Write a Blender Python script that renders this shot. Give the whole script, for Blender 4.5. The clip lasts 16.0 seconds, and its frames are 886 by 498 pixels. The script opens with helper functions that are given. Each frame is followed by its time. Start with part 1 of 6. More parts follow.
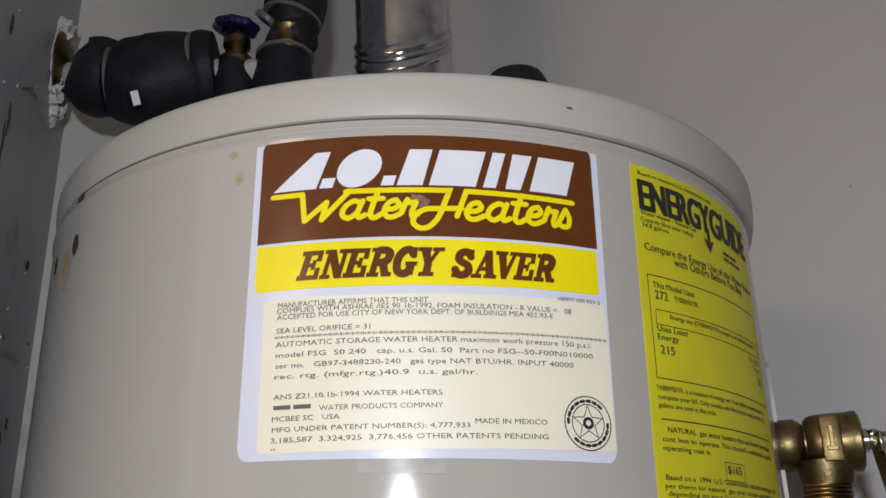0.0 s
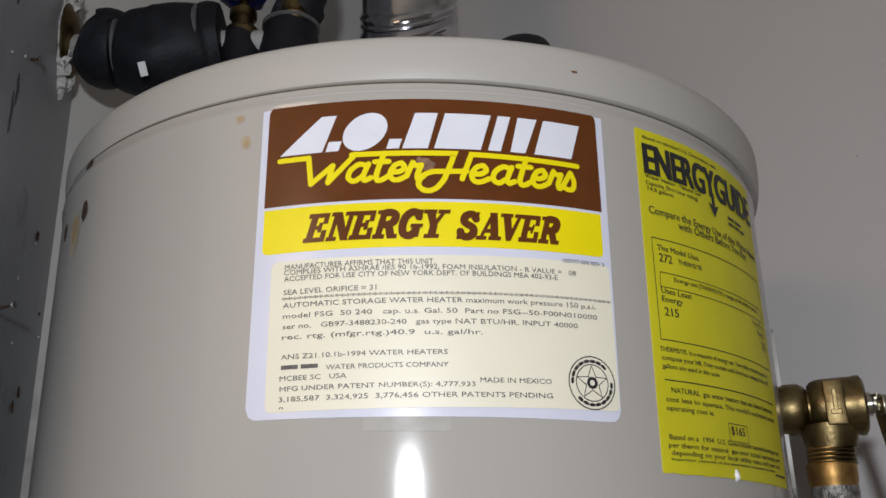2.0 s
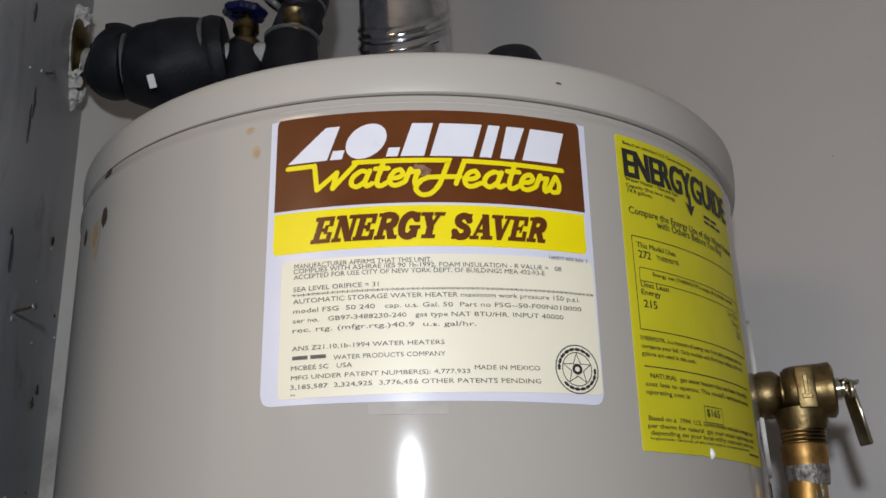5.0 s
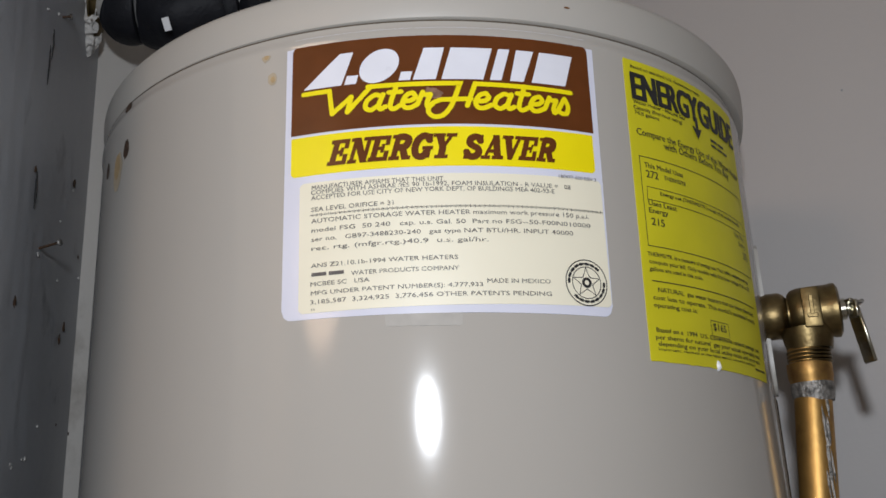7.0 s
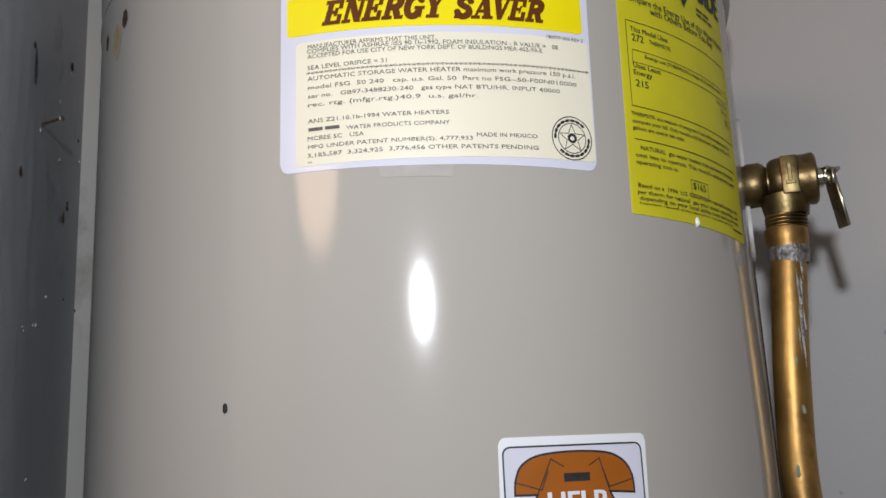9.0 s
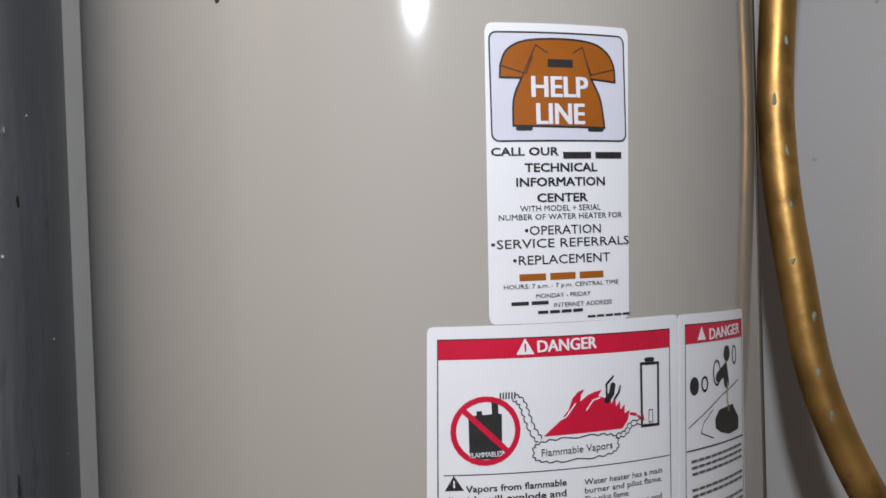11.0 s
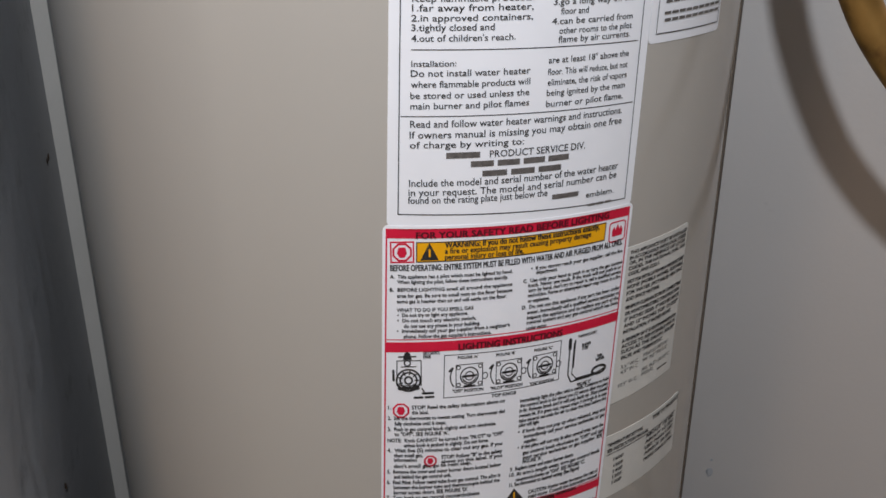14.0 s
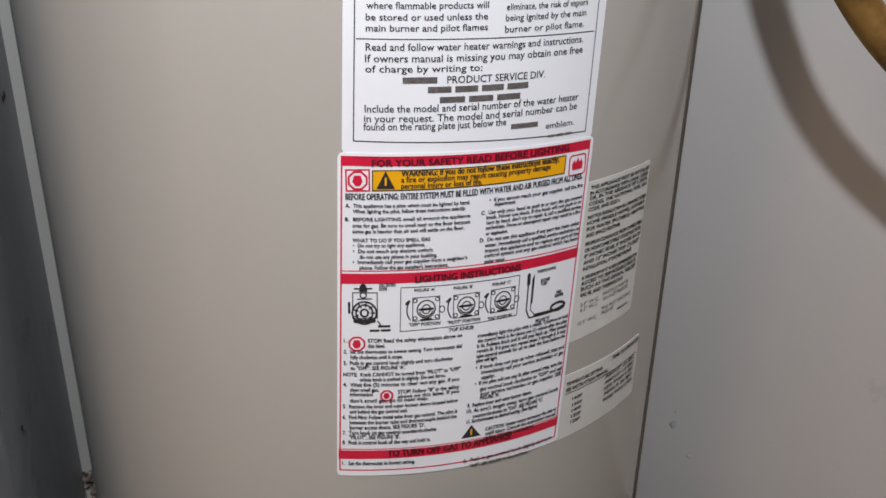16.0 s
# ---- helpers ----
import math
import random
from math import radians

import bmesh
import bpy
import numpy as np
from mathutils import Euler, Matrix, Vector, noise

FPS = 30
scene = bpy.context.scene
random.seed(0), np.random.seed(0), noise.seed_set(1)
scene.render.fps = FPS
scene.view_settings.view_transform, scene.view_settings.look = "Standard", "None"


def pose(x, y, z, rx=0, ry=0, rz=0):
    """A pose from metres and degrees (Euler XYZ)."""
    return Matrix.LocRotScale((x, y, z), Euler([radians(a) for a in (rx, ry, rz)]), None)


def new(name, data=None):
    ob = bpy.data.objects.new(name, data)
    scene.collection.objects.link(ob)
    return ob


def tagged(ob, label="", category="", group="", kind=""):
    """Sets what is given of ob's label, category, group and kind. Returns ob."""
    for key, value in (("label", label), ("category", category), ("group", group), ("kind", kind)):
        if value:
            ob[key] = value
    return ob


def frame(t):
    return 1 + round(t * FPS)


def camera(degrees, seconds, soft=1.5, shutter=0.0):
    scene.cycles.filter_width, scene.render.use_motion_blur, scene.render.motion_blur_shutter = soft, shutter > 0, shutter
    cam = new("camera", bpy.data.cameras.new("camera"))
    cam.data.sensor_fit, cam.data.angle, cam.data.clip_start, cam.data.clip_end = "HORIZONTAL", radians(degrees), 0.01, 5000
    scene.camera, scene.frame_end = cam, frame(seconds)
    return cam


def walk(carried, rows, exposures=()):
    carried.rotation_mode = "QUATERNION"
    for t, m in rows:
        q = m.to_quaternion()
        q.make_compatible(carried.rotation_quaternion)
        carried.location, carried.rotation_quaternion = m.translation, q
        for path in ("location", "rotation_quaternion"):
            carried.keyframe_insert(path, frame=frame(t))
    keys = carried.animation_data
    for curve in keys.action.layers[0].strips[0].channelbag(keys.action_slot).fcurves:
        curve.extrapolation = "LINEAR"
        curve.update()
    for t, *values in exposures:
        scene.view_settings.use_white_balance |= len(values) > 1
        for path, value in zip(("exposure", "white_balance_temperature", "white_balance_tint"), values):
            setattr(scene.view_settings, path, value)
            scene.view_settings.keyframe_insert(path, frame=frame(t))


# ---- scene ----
cam = camera(51.25, 16.0, soft=1.6)
PATH = [
    (0.0, pose(0.0111, -0.6838, 1.0983, 111.00, 1.25, -1.05)),
    (0.5, pose(0.0102, -0.6822, 1.0971, 110.79, 1.12, -0.63)),
    (1.0, pose(0.0099, -0.6811, 1.0959, 110.49, 1.09, -0.36)),
    (1.5, pose(0.0104, -0.6845, 1.0930, 110.14, 0.85, -0.31)),
    (2.0, pose(0.0122, -0.6841, 1.0883, 109.81, 1.18, -0.55)),
    (2.5, pose(0.0119, -0.6829, 1.0852, 109.92, 1.38, -0.52)),
    (3.0, pose(0.0130, -0.6889, 1.0854, 110.10, 1.60, -0.42)),
    (3.5, pose(0.0148, -0.7004, 1.0819, 110.18, 1.76, -0.53)),
    (6.0, pose(0.0096, -0.7260, 1.0622, 108.88, 2.08, -0.50)),
    (6.5, pose(0.0134, -0.7236, 1.0524, 107.94, 2.37, -0.33)),
    (7.0, pose(0.0105, -0.7297, 1.0445, 107.69, 2.34, 0.47)),
    (7.5, pose(0.0053, -0.7357, 1.0399, 107.67, 2.25, 0.51)),
    (8.0, pose(0.0065, -0.7358, 1.0267, 106.24, 2.40, 0.14)),
    (8.2, pose(0.0087, -0.7347, 1.0207, 105.61, 2.51, 0.01)),
    (10.3, pose(0.0122, -0.7599, 0.9391, 95.24, 2.73, 0.77)),
    (10.5, pose(0.0128, -0.7568, 0.9229, 93.51, 2.89, 0.72)),
    (11.0, pose(0.0094, -0.7475, 0.9000, 88.91, 1.86, -0.34)),
    (11.5, pose(0.0064, -0.7450, 0.8852, 84.37, 1.70, -1.00)),
    (12.0, pose(0.0070, -0.7463, 0.8662, 80.10, 1.59, -0.99)),
    (12.5, pose(0.0051, -0.7432, 0.8473, 77.19, 0.64, -1.29)),
    (13.0, pose(0.0057, -0.7411, 0.8277, 73.44, 0.94, -1.42)),
    (13.5, pose(0.0045, -0.7377, 0.8038, 69.88, 0.18, -1.80)),
    (14.0, pose(0.0112, -0.7397, 0.7872, 66.67, 0.03, -1.71)),
    (14.5, pose(0.0149, -0.7458, 0.7710, 64.63, -0.30, -1.87)),
    (15.0, pose(0.0211, -0.7476, 0.7626, 63.11, -0.11, -2.47)),
    (15.5, pose(0.0238, -0.7488, 0.7614, 63.44, -0.25, -2.55)),
    (16.0, pose(0.0237, -0.7428, 0.7626, 64.89, -1.09, -2.69)),
]
walk(cam, PATH, exposures=[(0.0, 0.0), (5.8, 0.0), (6.5, -0.02), (8.0, 0.0), (10.5, 0.45), (11.0, 0.42), (11.5, 0.33), (12.5, 0.42), (13.5, 0.57), (14.2, 0.95), (15.0, 1.17), (16.0, 1.15)])

# ---------- light ----------
world = bpy.data.worlds.new("world")
scene.world = world
world.use_nodes = True
world.node_tree.nodes["Background"].inputs[0].default_value = (0.75, 0.85, 1.0, 1)
world.node_tree.nodes["Background"].inputs[1].default_value = 0.1


def lamp(name, place, watts, colour, size):
    data = bpy.data.lights.new(name, "POINT")
    data.energy, data.color, data.shadow_soft_size = watts, colour, size
    ob = new(name, data)
    ob.location = place
    return ob


# a cool torch held behind and over the camera, and the warm room lamp to its left
lamp("torch", (-0.002, -0.85, 1.185), 13.4, (0.875, 0.925, 1.0), 0.018)
lamp("room_lamp", (-0.775, -1.39, 1.60), 8.0, (1.0, 0.69, 0.47), 0.17)


# ---------- materials ----------
def rgb(*c):
    return (*c, 1.0)


def mat(name, base, rough=0.5, metal=0.0, vary=0.08, scale=18.0, bump=0.0, bump_scale=220.0, coat=0.0,
        stain=None, stain_scale=6.0, stain_from=0.58, stain_to=0.72, gloss_vary=0.06):
    m = bpy.data.materials.new(name)
    m.use_nodes = True
    nt = m.node_tree
    bsdf = nt.nodes["Principled BSDF"]
    link = nt.links.new
    geo = nt.nodes.new("ShaderNodeTexCoord")
    big = nt.nodes.new("ShaderNodeTexNoise")
    big.inputs["Scale"].default_value, big.inputs["Detail"].default_value = scale, 6
    link(geo.outputs["Object"], big.inputs["Vector"])
    ramp = nt.nodes.new("ShaderNodeValToRGB")
    lo, hi = [tuple(max(0, c * k) for c in base) for k in (1 - vary, 1 + vary)]
    ramp.color_ramp.elements[0].position, ramp.color_ramp.elements[1].position = 0.3, 0.7
    ramp.color_ramp.elements[0].color, ramp.color_ramp.elements[1].color = rgb(*lo), rgb(*hi)
    link(big.outputs["Fac"], ramp.inputs["Fac"])
    colour = ramp.outputs["Color"]
    if stain:
        spots = nt.nodes.new("ShaderNodeTexNoise")
        spots.inputs["Scale"].default_value, spots.inputs["Detail"].default_value = stain_scale, 8
        spots.inputs["Roughness"].default_value = 0.65
        link(geo.outputs["Object"], spots.inputs["Vector"])
        mask = nt.nodes.new("ShaderNodeMapRange")
        mask.inputs["From Min"].default_value, mask.inputs["From Max"].default_value = stain_from, stain_to
        link(spots.outputs["Fac"], mask.inputs["Value"])
        mix = nt.nodes.new("ShaderNodeMix")
        mix.data_type = "RGBA"
        link(mask.outputs["Result"], mix.inputs["Factor"])
        link(colour, mix.inputs["A"])
        mix.inputs["B"].default_value = rgb(*stain)
        colour = mix.outputs["Result"]
    link(colour, bsdf.inputs["Base Color"])
    fine = nt.nodes.new("ShaderNodeTexNoise")
    fine.inputs["Scale"].default_value, fine.inputs["Detail"].default_value = bump_scale, 4
    link(geo.outputs["Object"], fine.inputs["Vector"])
    gl = nt.nodes.new("ShaderNodeMapRange")
    gl.inputs["To Min"].default_value, gl.inputs["To Max"].default_value = max(0.02, rough - gloss_vary), min(1, rough + gloss_vary)
    link(big.outputs["Fac"], gl.inputs["Value"])
    link(gl.outputs["Result"], bsdf.inputs["Roughness"])
    if bump:
        b = nt.nodes.new("ShaderNodeBump")
        b.inputs["Strength"].default_value, b.inputs["Distance"].default_value = bump, 0.002
        link(fine.outputs["Fac"], b.inputs["Height"])
        link(b.outputs["Normal"], bsdf.inputs["Normal"])
    bsdf.inputs["Metallic"].default_value = metal
    bsdf.inputs["Coat Weight"].default_value = coat
    bsdf.inputs["Coat Roughness"].default_value = 0.12
    return m


M_JACKET = mat("beige_enamel", (0.415, 0.39, 0.355), 0.108, vary=0.015, scale=5, bump=0.012, bump_scale=90, gloss_vary=0.012)
M_LID = mat("beige_enamel_lid", (0.43, 0.408, 0.372), 0.42, vary=0.02, scale=6, bump=0.02, bump_scale=90, gloss_vary=0.03)
# for the lid gap and base ring, and shade painted along the jacket's edge
M_SEAM = mat("dark_gap_and_edge_shade", (0.085, 0.065, 0.045), 0.7)
M_RUST = mat("rust", (0.16, 0.075, 0.03), 0.9, vary=0.5, scale=300, bump=0.5)
M_HOLE = mat("rusted_hole", (0.055, 0.028, 0.014), 0.9, vary=0.5, scale=300, bump=0.5)
M_RUSTY_SPOT = mat("rust_bleed", (0.40, 0.285, 0.15), 0.6, vary=0.15, scale=200)
M_HALO = mat("rust_tint", (0.415, 0.345, 0.25), 0.5, vary=0.08, scale=200)
M_WALL = mat("warm_white_wall_paint", (0.55, 0.53, 0.52), 0.55, vary=0.03, scale=3, bump=0.12, bump_scale=160,
             stain=(0.33, 0.31, 0.29), stain_scale=9, stain_from=0.66, stain_to=0.8)
M_CREAM = mat("cream_wall_paint", (0.66, 0.635, 0.595), 0.6, vary=0.05, scale=5, bump=0.15, bump_scale=120,
              stain=(0.3, 0.27, 0.23), stain_scale=7, stain_from=0.6, stain_to=0.8)
M_PIER = mat("grey_gloss_wall_paint", (0.42, 0.435, 0.465), 0.38, vary=0.07, scale=7, bump=0.3, bump_scale=60,
             stain=(0.2, 0.21, 0.23), stain_scale=14, stain_from=0.6, stain_to=0.75)
M_CEIL = mat("ceiling_paint", (0.6, 0.59, 0.56), 0.8, vary=0.04, scale=3, bump=0.1)
M_CONCRETE = mat("dirty_concrete", (0.26, 0.235, 0.2), 0.85, vary=0.25, scale=22, bump=0.7, bump_scale=160,
                 stain=(0.12, 0.1, 0.08), stain_scale=30, stain_from=0.5, stain_to=0.68)
M_PLASTER = mat("broken_plaster", (0.55, 0.53, 0.5), 0.9, vary=0.25, scale=160, bump=0.9, bump_scale=300,
                stain=(0.2, 0.17, 0.14), stain_scale=140, stain_from=0.55, stain_to=0.65)
M_RUBBLE = mat("rubble", (0.36, 0.3, 0.25), 0.95, vary=0.5, scale=120, bump=0.8,
               stain=(0.05, 0.035, 0.025), stain_scale=90, stain_from=0.48, stain_to=0.58)
M_FOAM = mat("black_pipe_foam", (0.010, 0.0105, 0.014), 0.6, vary=0.3, scale=60, bump=0.3, bump_scale=260)
M_FOAM.node_tree.nodes["Principled BSDF"].inputs["Specular IOR Level"].default_value = 0.32
M_TIE = mat("grey_cable_tie", (0.11, 0.11, 0.11), 0.4, vary=0.15, scale=120)
M_TIE_WHITE = mat("white_tape", (0.75, 0.75, 0.75), 0.5)
M_BLUE = mat("blue_wheel_enamel", (0.006, 0.008, 0.055), 0.3, vary=0.3, scale=90, bump=0.15)
M_BRASS = mat("aged_brass", (0.21, 0.155, 0.072), 0.40, 1.0, vary=0.3, scale=60, bump=0.10, bump_scale=400,
              stain=(0.10, 0.065, 0.03), stain_scale=55, stain_from=0.5, stain_to=0.72, gloss_vary=0.12)
M_COPPER = mat("tarnished_copper", (0.42, 0.245, 0.075), 0.44, 0.85, vary=0.25, scale=34, bump=0.12, bump_scale=150,
               stain=(0.16, 0.085, 0.035), stain_scale=22, stain_from=0.52, stain_to=0.7, gloss_vary=0.12)
M_VERDIGRIS = mat("verdigris", (0.2, 0.27, 0.22), 0.8, vary=0.3, scale=150)
M_SOLDER = mat("solder", (0.26, 0.25, 0.235), 0.5, 0.7, vary=0.55, scale=200, bump=0.8, bump_scale=350)
M_STEEL = mat("bright_steel", (0.50, 0.48, 0.40), 0.25, 1.0, vary=0.15, scale=90, bump=0.1)
M_GALV = mat("galvanised_steel", (0.50, 0.51, 0.54), 0.16, 1.0, vary=0.3, scale=38, bump=0.25, bump_scale=75,
             stain=(0.36, 0.36, 0.37), stain_scale=60, stain_from=0.56, stain_to=0.7, gloss_vary=0.14)
M_STUB = mat("painted_pipe", (0.42, 0.41, 0.39), 0.5, vary=0.2, scale=120)
M_CONTROL = mat("grey_cast_paint", (0.12, 0.12, 0.12), 0.5, vary=0.2, scale=80, bump=0.3)
M_BLACK = mat("black_plastic", (0.012, 0.012, 0.012), 0.25, vary=0.3, scale=80)
M_CARD = mat("beige_cardboard", (0.5, 0.4, 0.26), 0.8, vary=0.2, scale=120, stain=(0.55, 0.3, 0.2), stain_scale=70)
# printed papers and inks
M_SILVER = mat("pale_foil_paper", (0.66, 0.67, 0.77), 0.22, vary=0.02, scale=30, gloss_vary=0.03)
M_IVORY = mat("ivory_paper", (0.80, 0.755, 0.60), 0.42, vary=0.025, scale=20, gloss_vary=0.04)
M_PAPER = mat("white_paper", (0.80, 0.81, 0.85), 0.34, vary=0.02, scale=20, gloss_vary=0.04)
M_DULL = mat("greyed_paper", (0.63, 0.62, 0.585), 0.4, vary=0.04, scale=40)
M_GUIDE = mat("yellow_paper", (0.62, 0.56, 0.012), 0.55, vary=0.05, scale=30, bump=0.15, bump_scale=60)
M_YELLOW = mat("yellow_ink", (0.85, 0.71, 0.004), 0.3, vary=0.03, scale=40)
M_BROWN = mat("brown_ink", (0.115, 0.034, 0.008), 0.25, vary=0.08, scale=60, gloss_vary=0.03)
M_WHITE = mat("white_ink", (0.74, 0.75, 0.82), 0.3, vary=0.03, scale=60)
M_INK = mat("black_ink", (0.022, 0.021, 0.022), 0.5, vary=0.2, scale=200)
M_GREYINK = mat("faded_ink", (0.11, 0.10, 0.095), 0.5, vary=0.3, scale=300)
M_RED = mat("red_ink", (0.60, 0.010, 0.045), 0.35, vary=0.06, scale=60)
M_AMBER = mat("amber_ink", (0.80, 0.38, 0.004), 0.35, vary=0.05, scale=60)
M_ORANGE = mat("orange_brown_ink", (0.34, 0.10, 0.010), 0.35, vary=0.06, scale=60)
M_MAROON = mat("dark_red_ink", (0.10, 0.006, 0.014), 0.4)
M_SCUFF = mat("scuffed_ink", (0.20, 0.105, 0.06), 0.5, vary=0.4, scale=400)
M_TAPE = mat("clear_tape", (0.44, 0.42, 0.39), 0.10, vary=0.08, scale=90)

# ---------- mesh tools ----------
TANK_R = 0.255


def part(name, bm, material, parent=None, label="", smooth=True):
    me = bpy.data.meshes.new(name)
    bm.to_mesh(me)
    bm.free()
    me.materials.append(material)
    if smooth:
        for p in me.polygons:
            p.use_smooth = True
        me.set_sharp_from_angle(angle=radians(38))
    ob = new(name, me)
    if parent:
        ob.parent = parent
    if label:
        tagged(ob, label)
    return ob


def thing(name, label, category, place=(0, 0, 0), group="", kind=""):
    ob = new(name)
    ob.location = place
    ob.empty_display_size = 0.05
    return tagged(ob, label, category, group, kind)


def child(ob, parent):
    """Hang ob under parent and keep it where it is in the world."""
    ob.parent = parent
    base = parent
    shift = Vector((0, 0, 0))
    while base:
        shift += base.location
        base = base.parent
    ob.location = Vector(ob.location) - shift
    return ob


def lathe(profile, seg=64, axis=Matrix.Identity(4)):
    """A turned body from (radius, height) pairs, along the local z of axis."""
    bm = bmesh.new()
    rings = []
    for r, h in profile:
        if r < 1e-6:
            rings.append([bm.verts.new((0, 0, h))])
        else:
            rings.append([bm.verts.new((r * math.cos(2 * math.pi * i / seg), r * math.sin(2 * math.pi * i / seg), h)) for i in range(seg)])
    for a, b in zip(rings, rings[1:]):
        for i in range(seg):
            j = (i + 1) % seg
            if len(a) == 1 and len(b) == 1:
                continue
            if len(a) == 1:
                bm.faces.new((a[0], b[i], b[j]))
            elif len(b) == 1:
                bm.faces.new((a[i], a[j], b[0]))
            else:
                bm.faces.new((a[i], a[j], b[j], b[i]))
    bm.transform(axis)
    bmesh.ops.recalc_face_normals(bm, faces=bm.faces[:])
    return bm


def along(start, end):
    """A frame at start whose z runs to end."""
    d = Vector(end) - Vector(start)
    return Matrix.Translation(start) @ d.to_track_quat("Z", "Y").to_matrix().to_4x4()


def smooth_path(points, steps=6):
    pts = [Vector(p) for p in points]
    out = []
    for i in range(len(pts) - 1):
        a, b, c, d = pts[max(i - 1, 0)], pts[i], pts[i + 1], pts[min(i + 2, len(pts) - 1)]
        for k in range(steps):
            t = k / steps
            out.append(0.5 * (2 * b + (c - a) * t + (2 * a - 5 * b + 4 * c - d) * t * t + (3 * b - a - 3 * c + d) * t ** 3))
    return out + [pts[-1]]


def sweep(points, radii, seg=28, wobble=0.0, seed=0):
    """A tube along points, with a radius at each, its ends closed."""
    bm = bmesh.new()
    rings = []
    up = None
    for i, p in enumerate(points):
        d = (points[min(i + 1, len(points) - 1)] - points[max(i - 1, 0)]).normalized()
        if up is None:
            up = d.orthogonal().normalized()
        up = (up - d * up.dot(d)).normalized()
        side = d.cross(up)
        ring = []
        for k in range(seg):
            a = 2 * math.pi * k / seg
            v = up * math.cos(a) + side * math.sin(a)
            r = radii[i] if isinstance(radii, (list, tuple)) else radii
            if wobble:
                r *= 1 + wobble * noise.noise((p + v * r) * 38 + Vector((seed, 0, 0)))
            ring.append(bm.verts.new(p + v * r))
        rings.append(ring)
    for a, b in zip(rings, rings[1:]):
        for k in range(seg):
            j = (k + 1) % seg
            bm.faces.new((a[k], a[j], b[j], b[k]))
    bm.faces.new(rings[0][::-1])
    bm.faces.new(rings[-1])
    bmesh.ops.recalc_face_normals(bm, faces=bm.faces[:])
    return bm


def block(size, at=Matrix.Identity(4), bevel=0.003, segs=2):
    bm = bmesh.new()
    bmesh.ops.create_cube(bm, size=1)
    bmesh.ops.scale(bm, vec=size, verts=bm.verts[:])
    if bevel:
        bmesh.ops.bevel(bm, geom=bm.edges[:], offset=bevel, segments=segs, affect="EDGES", profile=0.5)
    bm.transform(at)
    return bm


def prism(points, z0, z1):
    bm = bmesh.new()
    lo = [bm.verts.new((x, y, z0)) for x, y in points]
    hi = [bm.verts.new((x, y, z1)) for x, y in points]
    bm.faces.new(lo[::-1])
    bm.faces.new(hi)
    for i in range(len(points)):
        j = (i + 1) % len(points)
        bm.faces.new((lo[i], lo[j], hi[j], hi[i]))
    bmesh.ops.recalc_face_normals(bm, faces=bm.faces[:])
    return bm


def lump(size, seed, at, rough=0.35, sub=2):
    bm = bmesh.new()
    bmesh.ops.create_icosphere(bm, subdivisions=sub, radius=1)
    for v in bm.verts:
        k = 1 + rough * noise.noise(v.co * 1.6 + Vector((seed * 7.3, 0, 0))) + 0.5 * rough * noise.noise(v.co * 4 + Vector((0, seed * 3.1, 0)))
        v.co = Vector((v.co.x * size[0], v.co.y * size[1], v.co.z * size[2])) * k
    bm.transform(at)
    return bm


def merge(bms):
    out = bmesh.new()
    for b in bms:
        me = bpy.data.meshes.new("tmp")
        b.to_mesh(me)
        b.free()
        out.from_mesh(me)
        bpy.data.meshes.remove(me)
    return out


# ---------- print on the round jacket: u runs round it, z up ----------
def onto_jacket(bm, lift, cut=0.006):
    us = [v.co.x for v in bm.verts]
    if cut and us and max(us) - min(us) > cut:
        x = math.floor(min(us) / cut) * cut + cut
        while x < max(us):
            bmesh.ops.bisect_plane(bm, geom=bm.verts[:] + bm.edges[:] + bm.faces[:], plane_co=(x, 0, 0), plane_no=(1, 0, 0), dist=1e-6)
            x += cut
    for v in bm.verts:
        r = TANK_R + lift + v.co.z
        a = v.co.x / TANK_R
        v.co = (r * math.sin(a), -r * math.cos(a), v.co.y)
    bmesh.ops.recalc_face_normals(bm, faces=bm.faces[:])
    out = sum((f.normal.dot(Vector((f.calc_center_median().x, f.calc_center_median().y, 0))) for f in bm.faces[:40]), 0.0)
    if out < 0:
        bmesh.ops.reverse_faces(bm, faces=bm.faces[:])
    return bm


